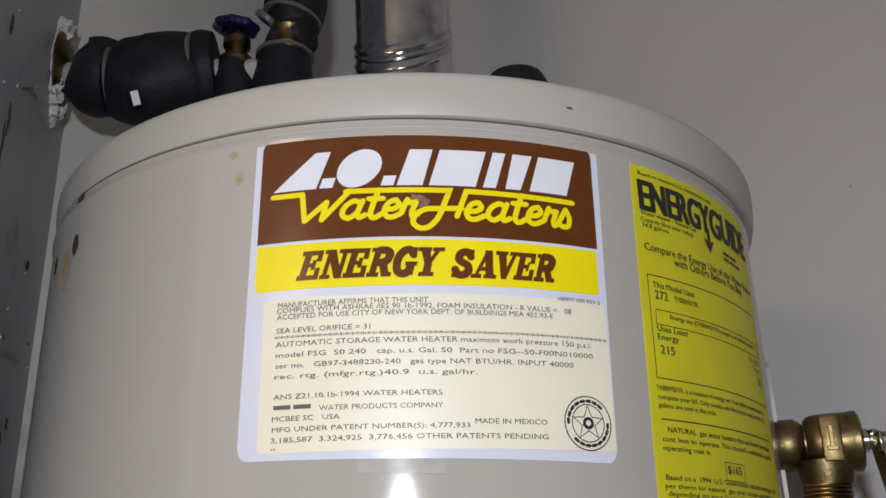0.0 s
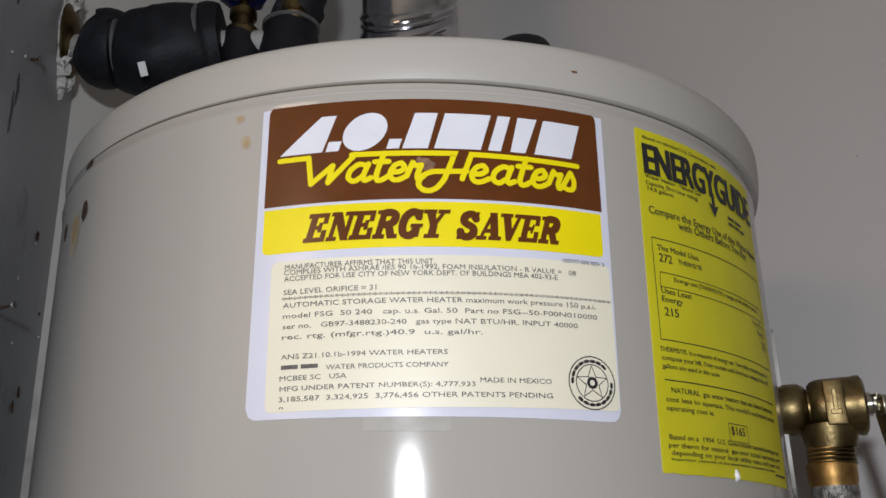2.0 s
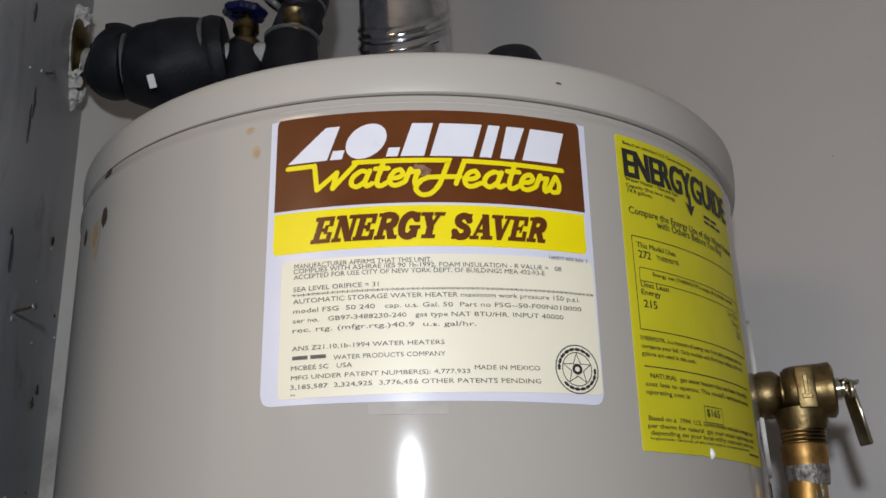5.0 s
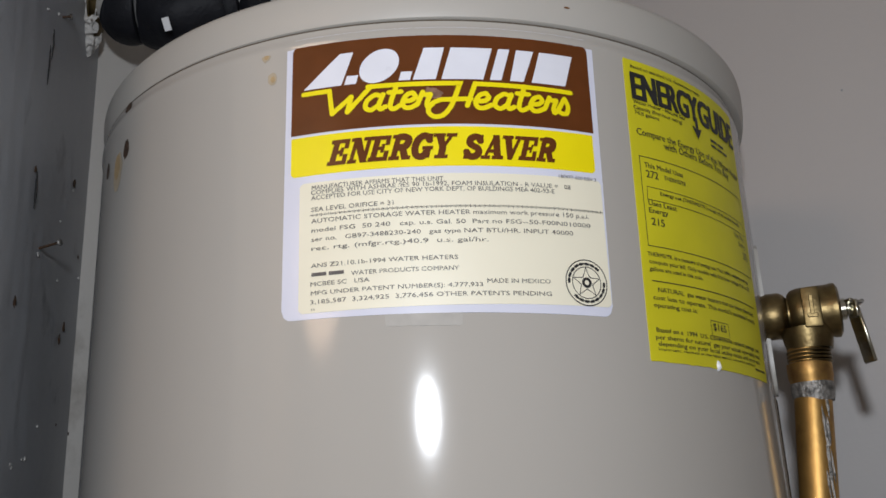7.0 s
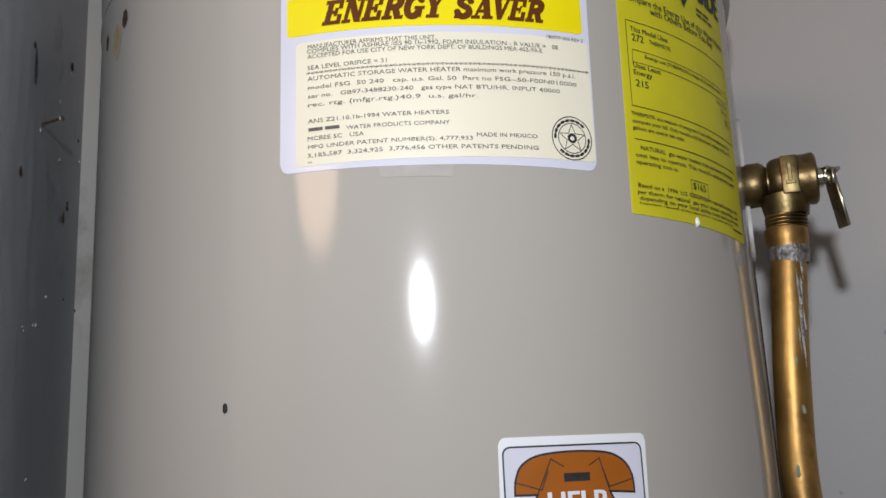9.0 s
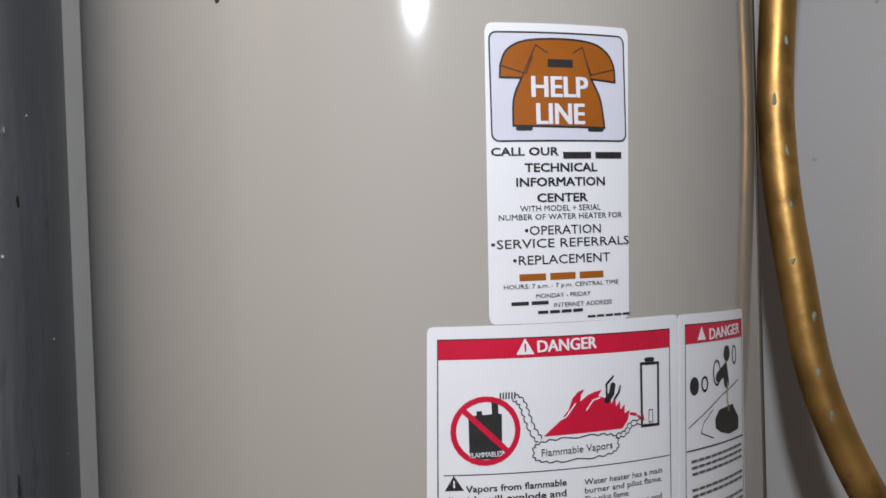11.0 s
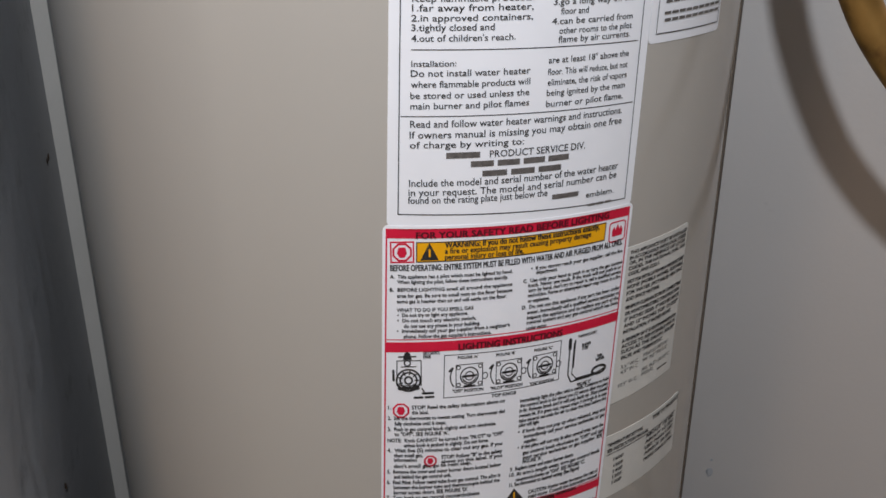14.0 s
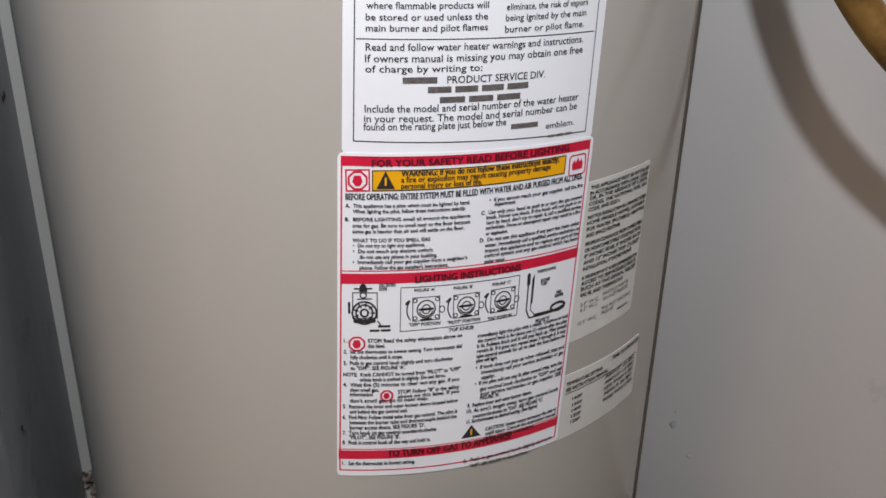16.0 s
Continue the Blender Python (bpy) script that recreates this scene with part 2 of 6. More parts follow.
def sheet(corners, radius=0.004, lift=0.0004, ragged=0.0):
    """A paper of four corners (u, z): top left, top right, bottom right, bottom left, with a folded-over rim down to the jacket."""
    tl, tr, br, bl = [Vector(c) for c in corners]
    w, h = (tr - tl).length, (tl - bl).length
    n = max(6, int(w / 0.004))
    ts = sorted({i / n for i in range(n + 1)} | {k * radius / w / 4 for k in range(5)} | {1 - k * radius / w / 4 for k in range(5)})
    bm = bmesh.new()
    rows = []
    for t in ts:
        d = min(t, 1 - t) * w
        inset = 0.0 if d >= radius else radius - math.sqrt(max(0, radius ** 2 - (radius - d) ** 2))
        top, bot = tl.lerp(tr, t), bl.lerp(br, t)
        up = (top - bot).normalized()
        jag = ragged * (noise.noise(Vector((t * 60, 3, 0))) + (0.7 if int(t * 23) % 2 else -0.7))
        a, b = top - up * (inset - jag), bot + up * (inset + ragged * noise.noise(Vector((t * 40, 9, 0))))
        rows.append([bm.verts.new((*b.lerp(a, k / 6), 0)) for k in range(7)])
    for a, b in zip(rows, rows[1:]):
        for k in range(6):
            bm.faces.new((a[k], b[k], b[k + 1], a[k + 1]))
    onto_jacket(bm, lift, cut=0)
    edge = [e for e in bm.edges if len(e.link_faces) == 1]
    got = bmesh.ops.extrude_edge_only(bm, edges=edge)
    for v in got["geom"]:
        if isinstance(v, bmesh.types.BMVert):
            k = (TANK_R - 0.0002) / math.hypot(v.co.x, v.co.y)
            v.co = (v.co.x * k, v.co.y * k, v.co.z)
    return bm


def shape(points, lift=0.0007, cut=0.006):
    """A filled outline in (u, z)."""
    bm = bmesh.new()
    vs = [bm.verts.new((u, z, 0)) for u, z in points]
    f = bm.faces.new(vs)
    bmesh.ops.triangulate(bm, faces=[f])
    return onto_jacket(bm, lift, cut)


def frame_line(corners, width, lift=0.0007):
    """A printed line round four corners, inside them."""
    c = [Vector(p) for p in corners]
    mid = sum(c, Vector((0, 0))) / 4
    inner = [p + Vector((math.copysign(width / 2, mid.x - p.x), math.copysign(width / 2, mid.y - p.y))) for p in c]
    return stroke(inner, width, lift, closed=True)


def curve2(points, steps=6):
    """A smooth line through points in (u, z)."""
    return [(p.x, p.y) for p in smooth_path([(u, z, 0) for u, z in points], steps)]


def bumpy(points, half, bump, count, side):
    """One edge of a puffy band along points."""
    pts = [Vector(p) for p in curve2(points, 14)]
    out = []
    for i, p in enumerate(pts):
        d = (pts[min(i + 1, len(pts) - 1)] - pts[max(i - 1, 0)]).normalized()
        n = Vector((-d.y, d.x)) * side
        out.append(p + n * (half + bump * abs(math.sin(math.pi * count * i / (len(pts) - 1)))))
    return out


def stroke(points, width, lift=0.0008, closed=False):
    """A printed stroke of even width along points in (u, z), with rounded ends."""
    pts = []
    for p in points:
        if not pts or (Vector(p) - pts[-1]).length > 1e-6:
            pts.append(Vector(p))
    n = len(pts)
    bm = bmesh.new()
    sides = []
    for i, p in enumerate(pts):
        before = (p - pts[i - 1]).normalized() if i or closed else (pts[1] - p).normalized()
        after = (pts[(i + 1) % n] - p).normalized() if i < n - 1 or closed else before
        mid = (before + after)
        mid = mid.normalized() if mid.length > 1e-4 else after
        reach = min(2.0, 1 / max(0.3, mid.dot(after))) * width / 2
        nrm = Vector((-mid.y, mid.x)) * reach
        sides.append((bm.verts.new((*(p + nrm), 0)), bm.verts.new((*(p - nrm), 0))))
    for i in range(n if closed else n - 1):
        (a, b), (c, d) = sides[i], sides[(i + 1) % n]
        bm.faces.new((a, b, d, c))
    if not closed:
        for i, j, (l, r) in ((0, 1, sides[0]), (n - 1, n - 2, sides[-1])):
            d = (pts[i] - pts[j]).normalized() * width / 2
            q = Vector((-d.y, d.x))
            fan = [bm.verts.new((*(pts[i] + q * k + d * m), 0)) for k, m in ((0.7, 0.7), (0, 1), (-0.7, 0.7))]
            if i == 0:
                fan = fan[::-1]
            bm.faces.new((l, *fan, r))
    return onto_jacket(bm, lift)


def arc(u, z, ru, rz, a0=0, a1=360, n=28):
    return [(u + ru * math.cos(radians(a0 + (a1 - a0) * i / n)), z + rz * math.sin(radians(a0 + (a1 - a0) * i / n))) for i in range(n + (a1 - a0 != 360))]


def ring(u, z, ru, rz, width, lift=0.0008):
    return stroke(arc(u, z, ru, rz), width, lift, closed=True)


def letters(text, u0, u1, z, height, bold=0.0, shear=0.0, res=2):
    """Flat letters that fill u0 to u1, with their capitals as high as given."""
    cu = bpy.data.curves.new("letters", "FONT")
    cu.body, cu.resolution_u, cu.shear = text, res, shear
    ob = new("letters", cu)
    dg = bpy.context.evaluated_depsgraph_get()
    me = bpy.data.meshes.new_from_object(ob.evaluated_get(dg))
    bm = bmesh.new()
    bm.from_mesh(me)
    bpy.data.objects.remove(ob)
    bpy.data.curves.remove(cu)
    bpy.data.meshes.remove(me)
    xs = [v.co.x for v in bm.verts]
    cap = height / 0.70
    d = bold * cap
    k = (u1 - u0 - 2 * d) / (max(xs) - min(xs))
    x0 = min(xs)
    for v in bm.verts:
        v.co = (u0 + d + (v.co.x - x0) * k, z + v.co.y * cap, 0)
    if not bold:
        return bm
    # heavier type: the same letters struck again a little to each side
    base = bpy.data.meshes.new("letters")
    bm.to_mesh(base)
    bm.free()
    out = bmesh.new()
    strikes = [(-1, 0), (1, 0), (0, 0)] if bold < 0.02 else [(-1, 0.4), (-1, -0.4), (1, 0.4), (1, -0.4), (0, 0.4), (0, -0.4), (0, 0)]
    for i, (a, b) in enumerate(strikes):
        n = len(out.verts)
        out.from_mesh(base)
        out.verts.ensure_lookup_table()
        for v in out.verts[n:]:
            v.co = (v.co.x + a * d, v.co.y + b * d, 0.00003 * i)
    bpy.data.meshes.remove(base)
    return out


def text_lines(rows, parent, material, bold=0.0, lift=0.0009, bar=None, slope=0.0):
    for text, u0, u1, z, h in rows:
        if text.startswith("#"):
            n = max(1, int((u1 - u0) / (h * 3.2)))
            for i in range(n):
                a, b = u0 + (u1 - u0) * i / n, u0 + (u1 - u0) * (i + 0.86) / n
                za, zc = z + slope * (a - u0), z + slope * (b - u0)
                quad = [(a, za), (b, zc), (b, zc + h * 0.8), (a, za + h * 0.8)]
                part("printed_bar", shape(quad, lift), bar or material, parent, smooth=False)
        else:
            heavy = text.startswith("*") and not text.startswith("**")
            bm = letters(text.lstrip("*") if heavy else text, u0, u1, z, h, bold=0.022 if heavy else bold)
            for v in bm.verts:
                v.co.y += slope * (v.co.x - u0)
            part("text_line", onto_jacket(bm, lift, cut=0.02), material, parent, smooth=False)


# ---------- the room ----------
ANGLE = radians(29)
NR = Vector((math.sin(ANGLE), math.cos(ANGLE)))        # out through the wall beside the relief valve
NL = Vector((-math.cos(ANGLE), math.sin(ANGLE)))       # out through the cream wall
CORNER = 0.285 * NR + 0.355 * NL


def room(a, b):
    """From room axes (along the long wall, away from it) to the world."""
    p = CORNER - a * NL - b * NR
    return (p.x, p.y)


def wall(name, quad, material, label, z0=0.0, z1=2.4):
    return tagged(part(name, prism(quad, z0, z1), material, smooth=False), label, "wall", kind="structure")


tagged(part("floor", prism([room(-0.4, -0.2), room(3.4, -0.2), room(3.4, 4.4), room(-0.4, 4.4)], -0.1, 0.0), M_CONCRETE, smooth=False), "dirty grey concrete floor with grit", "floor", kind="structure")
tagged(part("ceiling", prism([room(-0.4, -0.2), room(3.4, -0.2), room(3.4, 4.4), room(-0.4, 4.4)], 2.4, 2.5), M_CEIL, smooth=False), "plain painted ceiling", "ceiling", kind="structure")
wall("wall_north", [room(-0.12, 0), room(3.3, 0), room(3.3, -0.12), room(-0.12, -0.12)], M_WALL, "plain off-white painted wall beside the tank")
wall("wall_west", [room(0, 0.004), room(0, 4.2), room(-0.12, 4.2), room(-0.12, 0.004)], M_CREAM, "cream painted wall behind the insulated pipes")
wall("wall_south", [room(-0.12, 4.204), room(3.3, 4.204), room(3.3, 4.3), room(-0.12, 4.3)], M_WALL, "plain off-white painted wall")
wall("wall_east", [room(3.304, -0.12), room(3.304, 4.3), room(3.4, 4.3), room(3.4, -0.12)], M_WALL, "plain off-white painted wall")

# the splayed grey pier: a sheet of small waves in its face
PIER_A, PIER_B = Vector((-0.3365, 0.126)), Vector((-0.250, -0.312))
PD = (PIER_B - PIER_A).normalized()
PN = Vector((-PD.y, PD.x))
if PN.x < 0:
    PN = -PN


def pier_point(s, z, out=0.0):
    """A place on the pier's face: s metres from the far corner towards the room."""
    p = PIER_A + PD * s + PN * out
    return Vector((p.x, p.y, z))


bm = bmesh.new()
length = (PIER_B - PIER_A).length
grid = []
NS, NZ = 56, 300
for i in range(NS + 1):
    row = []
    for k in range(NZ + 1):
        s, z = length * i / NS, 2.4 * k / NZ
        fade = min(1.0, i / 6.0, (NS - i) / 6.0)
        relief = 0.0016 * noise.noise(Vector((s * 9, z * 5, 0))) + 0.0007 * noise.noise(Vector((s * 55, z * 16, 7))) + 0.0004 * noise.noise(Vector((s * 120, z * 60, 3)))
        row.append(bm.verts.new(pier_point(s, z, fade * relief)))
    grid.append(row)
for a, b in zip(grid, grid[1:]):
    for k in range(NZ):
        bm.faces.new((a[k], b[k], b[k + 1], a[k + 1]))
back = [Vector((-0.62, -0.46)), Vector((-0.56, 0.126))]
edges = [grid[-1], [bm.verts.new((back[0].x, back[0].y, 2.4 * k / NZ)) for k in range(NZ + 1)],
         [bm.verts.new((back[1].x, back[1].y, 2.4 * k / NZ)) for k in range(NZ + 1)], grid[0]]
for a, b in zip(edges, edges[1:]):
    for k in range(NZ):
        bm.faces.new((a[k], b[k], b[k + 1], a[k + 1]))
bmesh.ops.recalc_face_normals(bm, faces=bm.faces[:])
tagged(part("wall_pier", bm, M_PIER), "scuffed grey gloss painted wall with nail holes", "wall", kind="structure")

# ---------- the water heater ----------
heater = thing("water_heater", "tall beige enamelled gas water heater covered in stickers", "water heater")
R = TANK_R
part("jacket", lathe([(R, 0.03), (R, 0.3), (R, 0.6), (R, 0.9), (R, 1.2), (R, 1.325), (R + 0.0010, 1.3275), (R + 0.0010, 1.3305), (R, 1.3325), (R, 1.3362), (R - 0.004, 1.3366), (R - 0.004, 1.345)], 192), M_JACKET, heater)
part("base_ring", lathe([(R - 0.02, 0.0), (R - 0.006, 0.0), (R - 0.006, 0.04), (R - 0.02, 0.04)], 96), M_SEAM, heater, "dark steel ring under the tank")
part("lid_gap", lathe([(R - 0.003, 1.3362), (R - 0.0004, 1.3364), (R - 0.0004, 1.3376), (R - 0.003, 1.3378)], 128), M_SEAM, heater, "dark gap under the lid")
lid_bm = lathe([(R - 0.004, 1.3375), (R + 0.0008, 1.3374), (R + 0.0018, 1.3380), (R + 0.0030, 1.342), (R + 0.0040, 1.350), (R + 0.0042, 1.3585), (R + 0.0038, 1.3612), (R + 0.0026, 1.3630), (R + 0.0006, 1.3641), (R - 0.004, 1.3645), (R - 0.03, 1.3648), (0.12, 1.366), (0.0, 1.367)], 192, pose(0.0030, 0, 0))
for v in lid_bm.verts:
    v.co.z += 0.010 * v.co.x * max(0.0, min(1.0, (v.co.z - 1.3385) / 0.025))
part("lid", lid_bm, M_LID, heater, "overlapping beige lid with a rounded rim")


def jacket_spot(name, outline, material, label, lift=0.0004):
    return part(name, shape(outline, lift), material, heater, label, smooth=False)


def blot(u, z, ru, rz, seed, n=22):
    return [(u + ru * math.cos(2 * math.pi * i / n) * (1 + 0.35 * noise.noise(Vector((i * 0.6, seed, 0)))),
             z + rz * math.sin(2 * math.pi * i / n) * (1 + 0.35 * noise.noise(Vector((i * 0.6, seed, 5))))) for i in range(n)]


jacket_spot("rust_hole", [(-0.2285, 1.3335), (-0.2225, 1.3372), (-0.2165, 1.3368), (-0.2168, 1.3325), (-0.2225, 1.3295)], M_HOLE, "rusted notch at the lid")
jacket_spot("rust_hole", blot(-0.2217, 1.3034, 0.0046, 0.0066, 2), M_HOLE, "rusted screw hole")
jacket_spot("rust_hole", blot(-0.262, 1.302, 0.004, 0.006, 4), M_HOLE, "rusted screw hole")
jacket_spot("stain_halo", blot(-0.236, 1.292, 0.0085, 0.0140, 5), M_HALO, "faint tan stain", 0.0003)
jacket_spot("rust_stain", blot(-0.237, 1.296, 0.0055, 0.0090, 6), M_RUSTY_SPOT, "brown stain beside the hole")
for u, z, seed in ((-0.0895, 1.3259, 8), (-0.0850, 1.3098, 9)):
    jacket_spot("stain_halo", blot(u, z, 0.0030, 0.0041, seed), M_HALO, "faint tan stain", 0.0003)
    jacket_spot("rust_stain", blot(u + 0.0003, z - 0.0005, 0.0015, 0.0021, seed + 3), M_RUSTY_SPOT, "small brown stain")
jacket_spot("chip", blot(-0.1124, 1.0336, 0.0017, 0.0028, 11), M_INK, "dark chip in the enamel")
jacket_spot("chip", blot(0.0881, 0.3234, 0.0016, 0.0045, 13), M_INK, "dark chip in the enamel")
jacket_spot("chip", blot(0.094, 1.349, 0.002, 0.0008, 15), M_RUST, "small scratch on the lid rim", 0.005)
part("paint_drip", lump((0.0022, 0.0022, 0.003), 3, Matrix.Translation((R * math.sin(0.189 / R), -R * math.cos(0.189 / R), 1.1377))), M_PAPER, heater, "white paint drip")
# dark strip standing in for shade and dark reflection at the jacket's right edge
part("edge_shade_strip", sheet([(0.290, 1.128), (0.324, 1.128), (0.324, 0.034), (0.290, 0.034)], 0.0005, 0.0006), M_SEAM, heater, "dark strip for the shade and dark reflection along the tank's edge")
# the pressed plate round the relief valve's opening
part("valve_plate", sheet([(0.312, 1.246), (0.345, 1.246), (0.345, 1.134), (0.312, 1.134)], 0.016, 0.0022), M_LID, heater, "thin metal plate round the valve opening")

# -- brand sticker
brand = part("brand_sticker", sheet([(-0.0752, 1.3318), (0.1118, 1.3318), (0.1082, 1.1592), (-0.0772, 1.1617)], 0.006), M_SILVER, heater, "pale sticker with brown, yellow and ivory fields")


def round_rect(u0, u1, z0, z1, r, lean=0.0, n=6, corners="1111"):
    out = []
    for (cu, cz, a0), on in zip(((u0 + r, z1 - r, 180), (u1 - r, z1 - r, 90), (u1 - r, z0 + r, 0), (u0 + r, z0 + r, 270)), corners):
        if on == "0":
            out.append((cu + (r if 0 <= a0 <= 90 else -r), cz + (r if a0 in (180, 90) else -r)))
        else:
            out += [(cu + r * math.cos(radians(a0 - 90 * k / n)), cz + r * math.sin(radians(a0 - 90 * k / n))) for k in range(n + 1)]
    return [(u + lean * (z - z0), z) for u, z in out]


part("brown_field", shape(round_rect(-0.0722, 0.1068, 1.2698, 1.3277, 0.005, 0.012, corners="1100"), 0.0006), M_BROWN, brand)
part("yellow_field", shape(round_rect(-0.0722, 0.1055, 1.2442, 1.2682, 0.003, 0.01, corners="0011"), 0.0006), M_YELLOW, brand)
part("ivory_field", shape(round_rect(-0.0671, 0.1078, 1.1647, 1.2398, 0.003, 0.006), 0.0006), M_IVORY, brand)
# the maker's mark: plain leaning blocks
LEAN = 0.30


def lean_block(pts, z0):
    return shape([(u + LEAN * (z - z0), z) for u, z in pts], 0.0008)


zb, zt = 1.2978, 1.3182
marks = [[(-0.0645, zb), (-0.0485, zb + 0.0205), (-0.0405, zb + 0.0205), (-0.0418, zb)],
         [(-0.0400, zb), (-0.0400, zb + 0.0055), (-0.0332, zb + 0.0055), (-0.0332, zb)],
         arc(-0.0225, (zb + zt) / 2, 0.0112, 0.0108, n=24),
         [(-0.0085, zb), (-0.0085, zb + 0.0055), (-0.0020, zb + 0.0055), (-0.0020, zb)],
         [(-0.0004, zb), (0.0004, zt), (0.0122, zt), (0.0128, zb)],
         [(0.0160, zb), (0.0160, zt), (0.0402, zt), (0.0402, zb)],
         [(0.0440, zb), (0.0440, zt), (0.0508, zt), (0.0508, zb)],
         [(0.0560, zb), (0.0548, zt), (0.0655, zt), (0.0642, zb)],
         [(0.0692, zb), (0.0692, zt), (0.0905, zt), (0.0905, zb)]]
for pts in marks:
    part("mark_block", lean_block(pts, zb), M_WHITE, brand, smooth=False)
# a round-ended script, one even line a stroke, in boxes of one x-height
SCRIPT_W = [[(0.0, 1.62), (0.16, 0.0)], [(0.16, 0.0), (0.56, 1.02)], [(0.56, 1.02), (0.52, 0.0)], [(0.52, 0.0), (1.0, 1.62)]]
SCRIPT_A = [[(0.84, 0.86), (0.50, 1.0), (0.14, 0.66), (0.10, 0.20), (0.40, 0.0), (0.74, 0.30)], [(0.90, 1.0), (0.76, 0.30), (0.86, 0.02), (1.12, 0.16)]]
SCRIPT_T = [[(0.62, 1.62), (0.36, 0.40), (0.46, 0.02), (0.74, 0.0), (1.08, 0.20)], [(0.10, 1.10), (1.0, 1.10)]]
SCRIPT_E = [[(0.10, 0.46), (0.60, 0.48), (0.86, 0.72), (0.66, 1.0)], [(0.66, 1.0), (0.30, 0.86), (0.10, 0.40), (0.28, 0.04), (0.64, 0.0), (1.08, 0.22)]]
SCRIPT_R = [[(0.0, 0.25), (0.26, 1.02)], [(0.26, 1.02), (0.44, 0.84), (0.86, 0.86)], [(0.86, 0.86), (0.70, 0.30), (0.80, 0.0), (1.12, 0.18)]]
SCRIPT_S = [[(0.0, 0.20), (0.46, 1.06)], [(0.46, 1.06), (0.82, 0.55), (0.78, 0.08), (0.40, 0.0), (0.16, 0.08)]]


def script(name, glyph, u0, u1, z, height, lean=0.16):
    pieces = []
    for i, line in enumerate(glyph):
        pts = [(u0 + (u1 - u0) * x + lean * height * y, z + height * y) for x, y in line]
        pieces.append(stroke(curve2(pts, 5) if len(pts) > 2 else pts, 0.0029, 0.0009 + 0.00003 * i))
    part(name, merge(pieces), M_YELLOW, brand, smooth=False)


SH = 0.0093
script("script_letter", SCRIPT_W, -0.0512, -0.0265, 1.2803, SH)
for glyph, u0, u1 in ((SCRIPT_A, -0.0292, -0.0178), (SCRIPT_T, -0.0168, -0.0088), (SCRIPT_E, -0.0080, 0.0010), (SCRIPT_R, 0.0016, 0.0092),
                      (SCRIPT_E, 0.0335, 0.0430), (SCRIPT_A, 0.0448, 0.0560), (SCRIPT_T, 0.0572, 0.0652), (SCRIPT_E, 0.0660, 0.0750), (SCRIPT_R, 0.0760, 0.0835), (SCRIPT_S, 0.0842, 0.0915)):
    script("script_letter", glyph, u0, u1, 1.2803 if u0 < 0.02 else 1.2797, SH)
part("script_swash", stroke([(-0.0645, 1.2950), (-0.0500, 1.2950)], 0.0029, 0.00105), M_YELLOW, brand, smooth=False)
part("script_swash", stroke([(-0.0262, 1.2950)] + curve2([(0.0265, 1.2950), (0.0235, 1.2870), (0.0205, 1.2800), (0.0160, 1.2750), (0.0110, 1.2742), (0.0078, 1.2775), (0.0100, 1.2822), (0.0150, 1.2846)]), 0.0029, 0.00105), M_YELLOW, brand, smooth=False)
part("script_swash", stroke([(0.0150, 1.2846), (0.0325, 1.2852)], 0.0029, 0.00109), M_YELLOW, brand, smooth=False)
part("script_swash", stroke([(0.0300, 1.2808), (0.0352, 1.2948), (0.0935, 1.2938)], 0.0029, 0.00113), M_YELLOW, brand, smooth=False)


# heavy leaning slab letters: r a rectangle, p an outline, s a thick line
def r(x0, y0, x1, y1):
    return ("p", [(x0, y0), (x1, y0), (x1, y1), (x0, y1)])


SLAB = {}
SLAB["E"] = [r(0.08, 0, 0.36, 1), r(0, 0, 0.82, 0.16), r(0, 0.84, 0.80, 1), r(0.36, 0.43, 0.56, 0.57), r(0.66, 0.62, 0.80, 0.86), r(0.67, 0.12, 0.82, 0.40), r(0.50, 0.33, 0.60, 0.67)]
SLAB["N"] = [r(0.08, 0, 0.26, 1), r(0.68, 0, 0.86, 1), ("p", [(0.06, 1), (0.36, 1), (0.86, 0), (0.60, 0)]), r(0, 0, 0.36, 0.14), r(0, 0.86, 0.30, 1), r(0.56, 0.86, 0.96, 1)]
SLAB["R"] = [r(0.08, 0, 0.34, 1), r(0, 0, 0.42, 0.15), r(0, 0.86, 0.40, 1), ("s", [(0.30, 0.91), (0.56, 0.90), (0.70, 0.82), (0.72, 0.70), (0.66, 0.56), (0.50, 0.49), (0.30, 0.49)]), ("p", [(0.38, 0.50), (0.64, 0.50), (0.80, 0.15), (0.92, 0.15), (0.92, 0), (0.60, 0)])]
SLAB["G"] = [("s", [(0.72, 0.74), (0.60, 0.89), (0.42, 0.91), (0.22, 0.78), (0.14, 0.50), (0.22, 0.20), (0.42, 0.09), (0.60, 0.12), (0.70, 0.26)]), r(0.50, 0.36, 0.92, 0.50), r(0.60, 0.04, 0.84, 0.42), r(0.70, 0.62, 0.82, 1)]
SLAB["Y"] = [("p", [(0.06, 0.95), (0.36, 0.95), (0.58, 0.40), (0.34, 0.40)]), ("p", [(0.64, 0.95), (0.82, 0.95), (0.56, 0.38), (0.42, 0.46)]), r(0.32, 0, 0.58, 0.45), r(-0.04, 0.86, 0.44, 1), r(0.54, 0.86, 0.96, 1), r(0.18, 0, 0.72, 0.14)]
SLAB["S"] = [("s", [(0.70, 0.74), (0.58, 0.88), (0.38, 0.91), (0.20, 0.82), (0.20, 0.64), (0.40, 0.53), (0.62, 0.44), (0.72, 0.28), (0.62, 0.13), (0.42, 0.09), (0.24, 0.14), (0.12, 0.28)]), r(0.64, 0.62, 0.78, 1), r(0.04, 0, 0.17, 0.40)]
